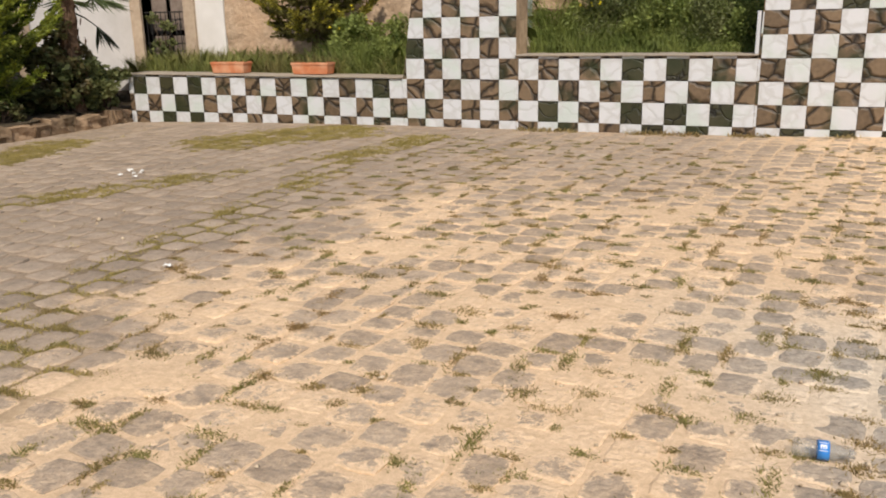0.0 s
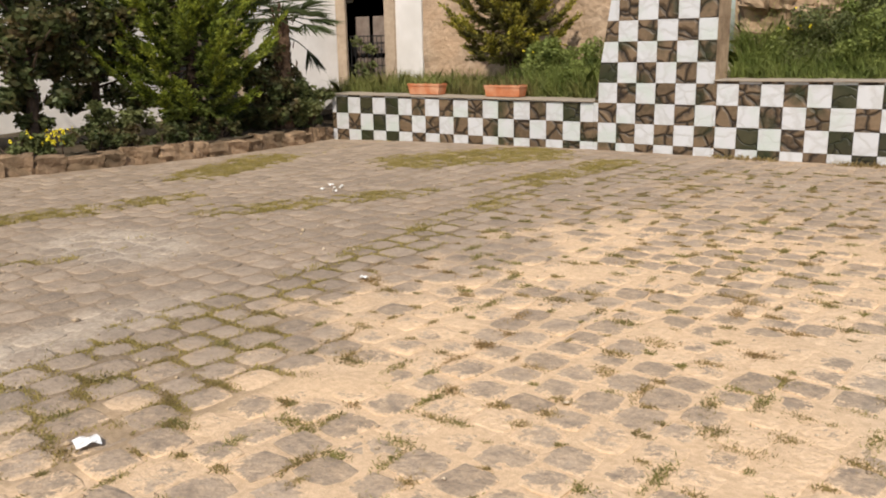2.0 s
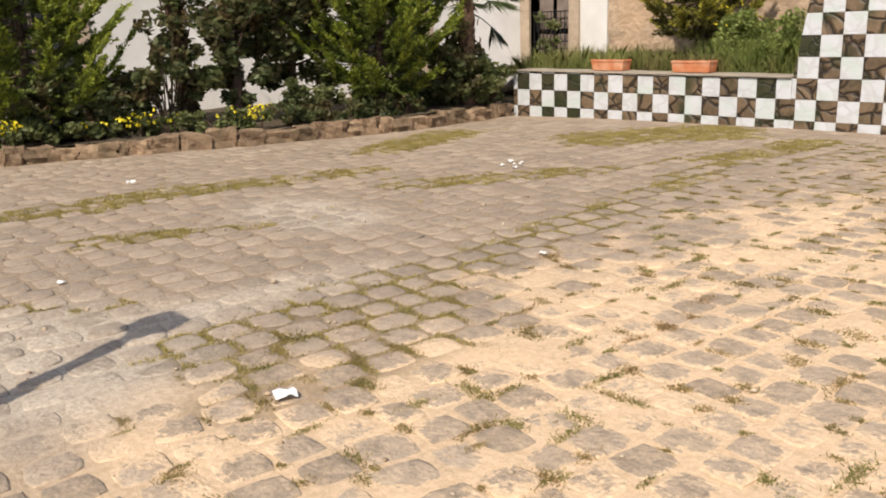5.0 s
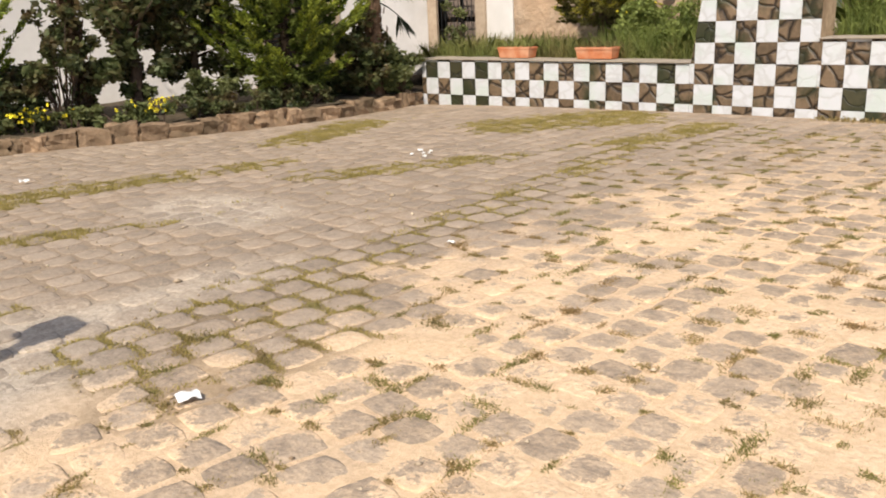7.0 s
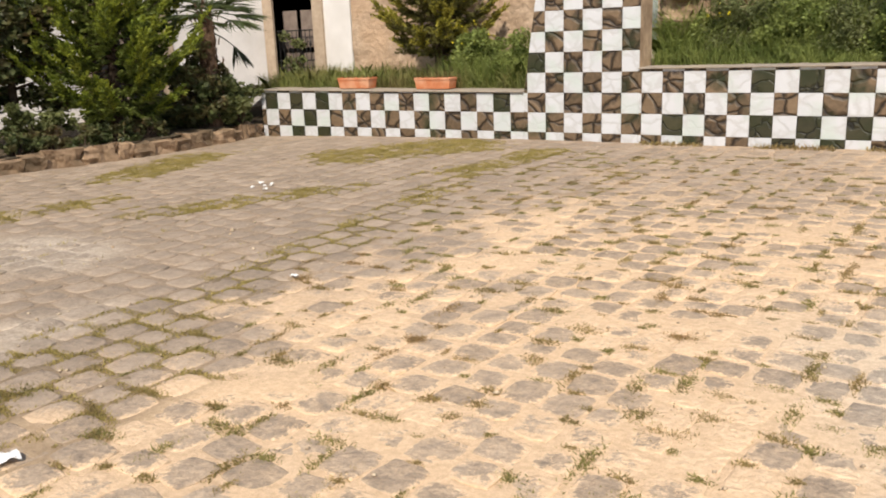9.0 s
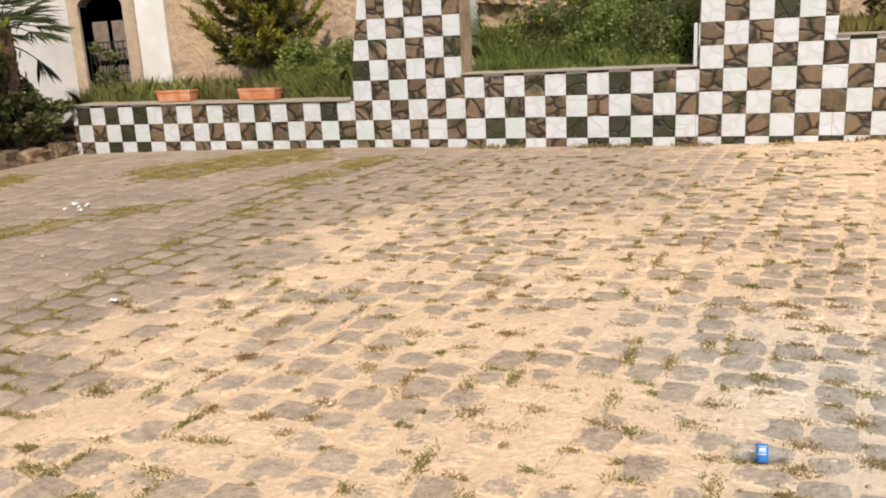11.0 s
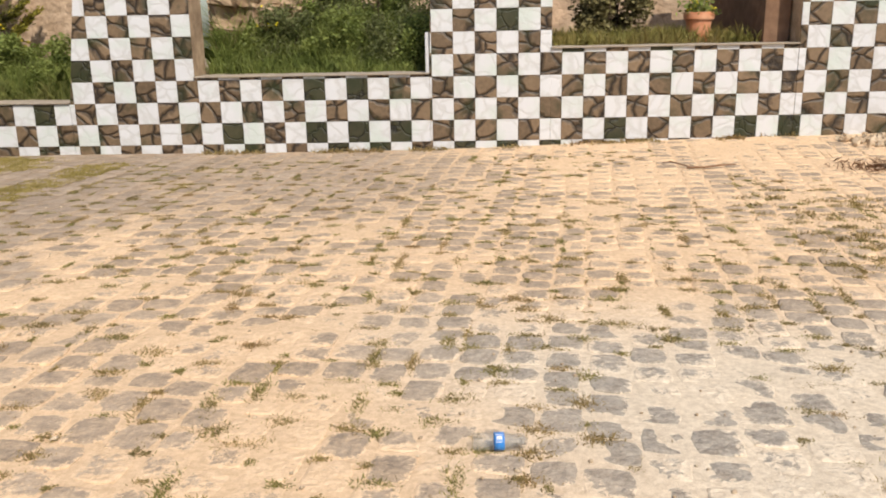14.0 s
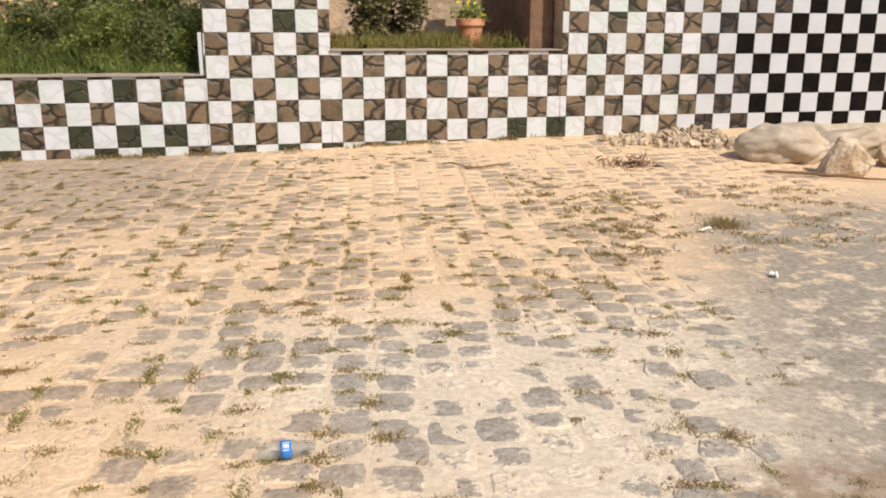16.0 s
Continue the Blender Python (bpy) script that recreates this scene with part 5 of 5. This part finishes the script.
def boulder(x, y, z, sx, sy, sz, seed, turn, label):
    r = random.Random(seed)
    bm = bmesh.new()
    for _ in range(17):
        d = Vector((r.gauss(0, 1), r.gauss(0, 1), r.gauss(0, 1))).normalized() * r.uniform(0.42, 0.56)
        d.z = max(d.z, -0.40)
        bm.verts.new((d.x * sx, d.y * sy, d.z * sz))
    hull = bmesh.ops.convex_hull(bm, input=bm.verts[:])
    bmesh.ops.delete(bm, geom=[e for e in hull["geom_interior"] if isinstance(e, bmesh.types.BMVert)], context="VERTS")
    bmesh.ops.bevel(bm, geom=bm.edges[:], offset=0.012, segments=1, affect="EDGES")
    bmesh.ops.triangulate(bm, faces=bm.faces[:])
    bmesh.ops.subdivide_edges(bm, edges=bm.edges[:], cuts=2, use_grid_fill=True)
    for v in bm.verts:
        v.co += v.co.normalized() * (0.040 * noise.noise(v.co * 6 + Vector((seed, 0, 0))) + 0.022 * noise.noise(v.co * 19))
    ob = part("boulder", bm, M_PALE_STONE)
    ob.location = (x, y, z + sz * 0.40)
    ob.rotation_euler = (0, 0, radians(turn))
    return tagged(ob, label, "rock", "boulders by the sacks")


boulder(15.80, -3.22, 0.06, 0.68, 0.5, 0.46, 3.3, -25, "large angular pale limestone boulder by the sacks")
boulder(16.72, -2.95, 0.09, 0.55, 0.4, 0.42, 7.7, 20, "large white-grey boulder beside the sacks")
boulder(16.35, -2.75, 0.10, 0.36, 0.3, 0.3, 5.1, 50, "pale broken stone between sack and boulder")
boulder(17.2, -2.6, 0.10, 0.4, 0.36, 0.3, 9.4, 10, "pale broken stone at the edge of the heap")
chips = []
for q in range(330):
    a = random.random()
    px, py = 14.55 + 1.15 * a + random.gauss(0, 0.18), -0.75 - 0.55 * a + random.gauss(0, 0.22)
    py = min(py, -0.12)
    s = random.uniform(0.025, 0.075)
    bmq = rough_stone(s * 1.5, s * 1.1, s, q * 0.37, 1, 0.3)
    rot = Euler((random.random() * 6, random.random() * 6, random.random() * 6)).to_matrix()
    heap = 0.16 * math.exp(-(((px - 15.35) / 0.4) ** 2 + ((py + 1.0) / 0.3) ** 2)) * random.random()
    zz = g(px, py) + s * 0.3 + heap
    bmq.verts.index_update()
    chips.append(([rot @ v.co + Vector((px, py, zz)) for v in bmq.verts], [tuple(v.index for v in fc.verts) for fc in bmq.faces]))
    bmq.free()
v, f = merge(chips)
tagged(link_mesh("rubble", v, f, M_PALE_STONE), "scatter of small broken limestone by the sacks", "rubble", kind="stuff")

# ---- litter ----
bottle = thing("bottle", 10.055, -7.855, g(10.05, -7.86) + 0.036, "clear plastic water bottle lying on the setts", "bottle")
bottle.rotation_euler = (0, radians(90), radians(3))
bottle.scale = (1.0, 1.0, 0.9)
v, f = lathe([(0.022, -0.100), (0.031, -0.095), (0.032, -0.05), (0.0305, -0.045), (0.0305, 0.02), (0.032, 0.025), (0.031, 0.04), (0.013, 0.085), (0.0125, 0.10)], 24)
link_mesh("body", v, f, M_CLEAR, bottle, smooth=True)
v, f = lathe([(0.0325, -0.013), (0.0328, -0.013), (0.0328, 0.028), (0.0325, 0.028)], 24)
label_ob = link_mesh("wrapper", v[:], f[:-2], M_BLUE, bottle, "blue paper wrapper", smooth=True)
strokes = []
for z0, z1, a0, a1 in ((-0.008, 0.023, 0.28, 0.36), (-0.004, 0.018, 0.55, 0.72), (-0.004, 0.000, 0.72, 0.98), (0.005, 0.009, 0.72, 0.98), (0.014, 0.018, 0.72, 0.98), (-0.008, 0.020, 1.15, 1.22)):
    arc = [math.pi + a0 + (a1 - a0) * q / 3 for q in range(4)]
    vs = [(0.0332 * math.cos(t), 0.0332 * math.sin(t), z) for z in (z0, z1) for t in arc]
    strokes.append((vs, [(q, q + 1, q + 5, q + 4) for q in range(3)]))
link_mesh("print", *merge(strokes), M_PAPER, label_ob, "white print bars")
v, f = lathe([(0.015, 0.098), (0.0152, 0.099), (0.0152, 0.112), (0.014, 0.114)], 20)
link_mesh("cap", v, f, M_CLEAR, bottle)


def scrap(x, y, sx, sy, turn, label, lift=0.014, height=0.035):
    """A crumpled scrap of paper."""
    bm = bmesh.new()
    bmesh.ops.create_grid(bm, x_segments=7, y_segments=5, size=0.5)
    for v in bm.verts:
        q = Vector((v.co.x * 3 + x, v.co.y * 3 + y, 0))
        v.co = Vector((v.co.x * sx, v.co.y * sy, height * (0.5 + noise.noise(q)) + 0.4 * height * (1 - 2 * abs(v.co.y))))
    bmesh.ops.solidify(bm, geom=bm.faces[:], thickness=0.002)
    ob = part("paper_scrap", bm, M_PAPER)
    ob.location, ob.rotation_euler = (x, y, g(x, y) + lift), (0, 0, radians(turn))
    return tagged(ob, label, "litter", "scraps of paper")


scrap(6.99, -9.13, 0.095, 0.075, 70, "crushed white paper cup on the setts", height=0.022)
scrap(6.36, -6.75, 0.05, 0.035, 10, "small white scrap of paper on sand", height=0.015)
scrap(1.25, -7.37, 0.09, 0.06, 70, "white scrap of paper near the bed", height=0.03)
scrap(4.5, -9.19, 0.045, 0.03, 20, "small torn white scrap on setts", height=0.012)
for q in range(7):
    scrap(3.76 + random.uniform(-0.25, 0.25), -4.24 + random.uniform(-0.2, 0.2), random.uniform(0.03, 0.06), random.uniform(0.02, 0.04), random.uniform(0, 180), "white paper litter among the grass", height=0.02)


scrap(13.33, -4.95, 0.15, 0.02, 28, "thin white paper strip on grey dirt", height=0.012)
scrap(13.1, -6.2, 0.06, 0.05, 60, "small pale lump of rubbish on grey dirt", height=0.03)


def twig(points, r, label):
    v, f = tube([(x, y, g(x, y) + h) for x, y, h in points], [r, r, r * 0.8, r * 0.5][: len(points)], 6, 0.3)
    return tagged(link_mesh("twig", v, f, M_TWIG), label, "twig")


twig([(12.14, -2.10, 0.02), (12.3, -2.16, 0.03), (12.5, -2.07, 0.03), (12.66, -2.02, 0.025)], 0.013, "bent reddish dry twig on sand")
twig([(12.16, -2.09, 0.03), (12.02, -1.9, 0.05), (11.95, -1.85, 0.03)], 0.009, "thin dry twig on sand")
twig([(15.1, -3.0, 0.03), (15.4, -3.15, 0.03), (15.9, -3.55, 0.03), (16.2, -3.65, 0.03)], 0.014, "long dry stick before the boulders")
n = 160
grass_field("dry_weed", rng.normal(13.9, 0.18, n), rng.normal(-2.25, 0.14, n), gz(rng.normal(13.9, 0.1, n), np.full(n, -2.25)), n, rng.uniform(0.05, 0.2, n), 0.01, M_TWIG, "heap of dry brown weed stalks on sand", 1.6)

# grit and pebbles strewn over the yard
pr = np.random.default_rng(77)
npb = 1500
px_, py_ = pr.uniform(3.0, 15.5, npb), pr.uniform(-9.9, -0.5, npb)
ps = pr.uniform(0.004, 0.012, npb) * np.where(pr.random(npb) < 0.08, 1.9, 1.0)
octa = np.array([(1, 0, 0), (0, 1, 0), (-1, 0, 0), (0, -1, 0), (0, 0, 0.8), (0, 0, -0.8)], float)
pv = octa[None] * (0.75 + 0.5 * pr.random((npb, 6, 1))) * ps[:, None, None]
ca_, sa_ = np.cos(pr.uniform(0, 6.3, npb))[:, None], np.sin(pr.uniform(0, 6.3, npb))[:, None]
pv = np.stack([pv[..., 0] * ca_ - pv[..., 1] * sa_ + px_[:, None], pv[..., 0] * sa_ + pv[..., 1] * ca_ + py_[:, None], pv[..., 2] + gz(px_, py_)[:, None] + 0.006], -1)
of = np.array([(0, 1, 4), (1, 2, 4), (2, 3, 4), (3, 0, 4), (1, 0, 5), (2, 1, 5), (3, 2, 5), (0, 3, 5)])
tagged(fast("grit", pv.reshape(-1, 3), (of[None] + 6 * np.arange(npb)[:, None, None]).reshape(-1, 3), M_PALE_STONE), "pale grit and small pebbles strewn on the paving", "gravel", kind="stuff")
wx, wy = rng.uniform(12.2, 15.2, 110), rng.uniform(-5.6, -3.4, 110)
wx, wy = np.repeat(wx, 50) + rng.normal(0, 0.045, 5500), np.repeat(wy, 50) + rng.normal(0, 0.035, 5500)
grass_field("weed_tufts", wx, wy, gz(wx, wy) - 0.003, 5500, rng.uniform(0.015, 0.05, 5500), 0.006, M_TUFT, "scattered brown weed tufts on grey dirt", 0.7)

n = 420
grass_field("weed_clump", rng.normal(13.55, 0.085, n), rng.normal(-4.85, 0.07, n), np.full(n, 0.005), n, rng.uniform(0.03, 0.13, n), 0.006, M_TUFT, "small green weed standing on grey dirt", 0.5, fine=True)

# a post outside the view whose shadow lies across the yard
post = thing("lamp_post", 6.46, -10.79, 0.0, "grey steel post with a flat head", "post")
v, f = tube([(0, 0, -0.05), (0, 0, 1.2), (0, 0, 1.9)], [0.055, 0.055, 0.05], 12)
link_mesh("pole", v, f, M_POST, post, smooth=True)
bm = bmesh.new()
box(bm, -0.13, 0.13, -0.1, 0.1, 1.84, 2.02, 0.02)
part("head", bm, M_POST, post)

# ---- grass in the joints ----
gx, gy = rng.uniform(0.2, 6.2, 700000), rng.uniform(-8.9, -0.05, 700000)
keep = (green_amount(gx, gy) + rng.normal(0, 0.17, len(gx)) + 1.3 * (fbm(gx, gy, 0.2, 171, 2) - 0.5) > 0.78) & (gx > kerb_x(gy) + 0.08) & (gx < 5.85)
gx, gy = gx[keep], gy[keep]
grass_field("grass_patches", gx, gy, gz(gx, gy) - 0.006, len(gx), rng.uniform(0.012, 0.04, len(gx)), 0.008, M_PATCH, "spreading patches of yellow-green grass on the paving", 0.9, fine=True)
n = 2600
tx, ty = rng.uniform(6.5, 14, n), rng.normal(-0.10, 0.07, n)
ty = np.minimum(ty, -0.02)
keep = fbm(tx, ty, 0.7, 151, 2) > 0.5
tx, ty = tx[keep], ty[keep]
grass_field("wall_foot_grass", tx, ty, gz(tx, ty) - 0.01, len(tx), rng.uniform(0.03, 0.10, len(tx)), 0.01, M_TUFT, "thin grass along the foot of the wall", 0.5)

# ---- setts ----


def sett_shape(seed):
    """A worn block: irregular rounded outline, eased arris, slightly tilted and dished top."""
    r = np.random.default_rng(seed)
    a = np.linspace(0, 2 * math.pi, 12, endpoint=False) + math.pi / 12
    rad = 0.5 / (np.abs(np.cos(a)) ** 6 + np.abs(np.sin(a)) ** 6) ** (1 / 6) * r.uniform(0.92, 1.04, 12)
    ring = np.c_[rad * np.cos(a), rad * np.sin(a)]
    ring[:, 0] += ring[:, 1] * r.normal(0, 0.06)
    t = r.normal(0, 0.0018, 2)

    def lv(k, z):
        return np.c_[ring * k, z + ring @ t * 2]

    v = np.concatenate([lv(1.0, -0.06), lv(0.985, -0.0045), lv(0.90, -0.0008), lv(0.5, 0.0008 + r.normal(0, 0.0011, 12))])
    f = [(k * 12 + i, k * 12 + (i + 1) % 12, (k + 1) * 12 + (i + 1) % 12, (k + 1) * 12 + i) for k in range(3) for i in range(12)]
    return v, f, tuple(range(36, 48))


RIM = np.repeat([1.0, 1.0, 0.8, 0.0], 12).astype(np.float32)
SETTS = [sett_shape(200 + q) for q in range(14)]
sett_meshes = []
for v, f, top in SETTS:
    me = bpy.data.meshes.new("sett")
    me.from_pydata([tuple(p) for p in v], [], f + [top])
    me.attributes.new("rim", "FLOAT", "POINT").data.foreach_set("value", RIM)
    me.materials.append(M_SETT)
    sett_meshes.append(me)
srng = np.random.default_rng(17)


def lean_at(c):
    """How the courses fan out: sideways run for each metre towards the wall."""
    return float(np.interp(c, [2.5, 6.0, 10.0, 12.0, 15.0], [0.02, 0.09, 0.125, 0.17, 0.19]))


rows = []
c = -2.2
while c < 16.2:
    big = float(np.interp(c, [7.0, 9.0], [1.0, 0.0]))
    w = srng.uniform(0.185, 0.225) + 0.04 * big
    yy = -12.5 + srng.uniform(0, 0.2)
    s0, s1 = lean_at(c), lean_at(c + w)
    while yy < -0.03:
        ln = srng.uniform(0.165, 0.25) + 0.035 * big
        ym = yy + ln / 2
        x0, x1 = c + s0 * (ym + 7), c + w + s1 * (ym + 7)
        xx = (x0 + x1) / 2
        if xx > float(kerb_x(ym)) + 0.1 and yy + ln < 0.0 and xx < 15.6:
            rows.append((xx + srng.normal(0, 0.006), ym, (x1 - x0) * srng.uniform(0.86, 0.95), ln * srng.uniform(0.86, 0.95), srng.normal(0, 0.055) - math.atan(s0), srng.integers(14), srng.normal(0.0006, 0.0017)))
        yy += ln
    c += w
ra = np.array([r[:5] for r in rows])


def joint_points(sel, m, r, spread):
    """m places along the joint behind and beside each chosen sett."""
    q = ra[sel]
    side = r.random((len(q), m)) < 0.4
    along = r.uniform(-0.5, 0.5, (len(q), m))
    u = np.where(side, -0.54, along) * q[:, 2:3] + r.normal(0, spread, side.shape)
    v = np.where(side, along, 0.54) * q[:, 3:4] + r.normal(0, spread, side.shape)
    ca, sa = np.cos(q[:, 4:5]), np.sin(q[:, 4:5])
    return (q[:, :1] + u * ca - v * sa).ravel(), (q[:, 1:2] + u * sa + v * ca).ravel()


# mats of grass in the joints round the setts
sel = (green_amount(ra[:, 0], ra[:, 1]) + srng.normal(0, 0.08, len(ra)) > 0.40) & (ra[:, 1] > -10.2)
jx, jy = joint_points(sel, 420, srng, 0.021)
keep = (fbm(jx, jy, 0.14, 131, 2) > 0.66 - 0.40 * np.clip(green_amount(jx, jy), 0, 1)) & (jy < -0.04)
jx, jy = jx[keep], jy[keep]
grass_field("yard_grass", jx, jy, gz(jx, jy) - 0.008, len(jx), srng.uniform(0.010, 0.030, len(jx)), 0.0075, M_PATCH, "low olive grass in the joints of the paving", 1.2, fine=True)
# tufts where joints meet, in the sandy part of the yard
cx, cy = joint_points(ra[:, 1] > -10, 1, srng, 0.008)
thick = fbm(cx, cy, 1.1, 141, 2) + 0.22 * srng.random(len(cx))
keep = (thick > 0.31 + 0.20 * smooth(10.1, 10.9, cx - 0.12 * (cy + 7)) + 0.3 * smooth(-4.5, -2.0, cy) * smooth(8, 9.5, cx)) & (cx > 6.3 - 0.1 * (cy + 8)) & (cx < 13.2) & (cy < -0.8)
# the line of weeds along one joint
keep |= (np.abs(cx - 10.22 - 0.11 * (cy + 6)) < 0.11) & (cy > -7.3) & (cy < -4.6) & (thick > 0.45)
cx, cy = cx[keep], cy[keep]
order = srng.permutation(len(cx))[:6600]
cx, cy = cx[order], cy[order]
size = srng.uniform(0.45, 1.25, len(cx)) ** 1.3
m = (150 * size).astype(int) + 20
wide = np.where(srng.random(len(cx)) < 0.75, 1.0, 0.45)
tx = np.repeat(cx, m) + rng.normal(0, 1, m.sum()) * np.repeat(0.038 * size * wide, m)
ty = np.repeat(cy, m) + rng.normal(0, 1, m.sum()) * np.repeat(0.025 * size / wide, m)
hgt = rng.uniform(0.35, 1.0, len(tx)) * np.repeat(0.010 + 0.017 * size, m)
half = srng.random(len(cx)) < 0.5
pick = np.repeat(half, m)
for sel, mat, words in ((pick, M_TUFT, "small dry tufts growing through the sand"), (~pick, M_WEEDLET, "small green weeds growing through the sand")):
    grass_field("grass_tufts", tx[sel], ty[sel], gz(tx[sel], ty[sel]) - 0.004, int(sel.sum()), hgt[sel], 0.0062, mat, words, 1.1, fine=True)

near = [r for r in rows if 7.6 < r[0] < 11.4 and -8.9 < r[1] < -6.2]
near = sorted(near, key=lambda r: (r[0] - 9.6) ** 2 + (r[1] + 8.2) ** 2)[:300]
near_set = set(map(id, near))
for x, y, sx, sy, a, q, dz in near:
    st = new("sett", sett_meshes[q])
    st.parent = ground
    st.location, st.scale, st.rotation_euler = (x, y, g(x, y) + dz), (sx, sy, 1), (0, 0, a)
av, aq = [], []
off = 0
for r in rows:
    if id(r) in near_set:
        continue
    x, y, sx, sy, a, q, dz = r
    v, f, top = SETTS[q]
    px, py = v[:, 0] * sx, v[:, 1] * sy
    av.append(np.c_[x + px * math.cos(a) - py * math.sin(a), y + px * math.sin(a) + py * math.cos(a), v[:, 2] + g(x, y) + dz])
    aq.append(np.array(f) + off)
    aq.append(np.array([(36, 37, 38, 39), (39, 40, 41, 42), (42, 43, 44, 45), (45, 46, 47, 36), (36, 39, 42, 45)]) + off)
    off += 48
setts = fast("setts", np.concatenate(av), np.concatenate(aq), M_SETT, ground, "worn grey setts in courses")
setts.data.attributes.new("rim", "FLOAT", "POINT").data.foreach_set("value", np.tile(RIM, off // 48))
tagged(setts, kind="stuff")
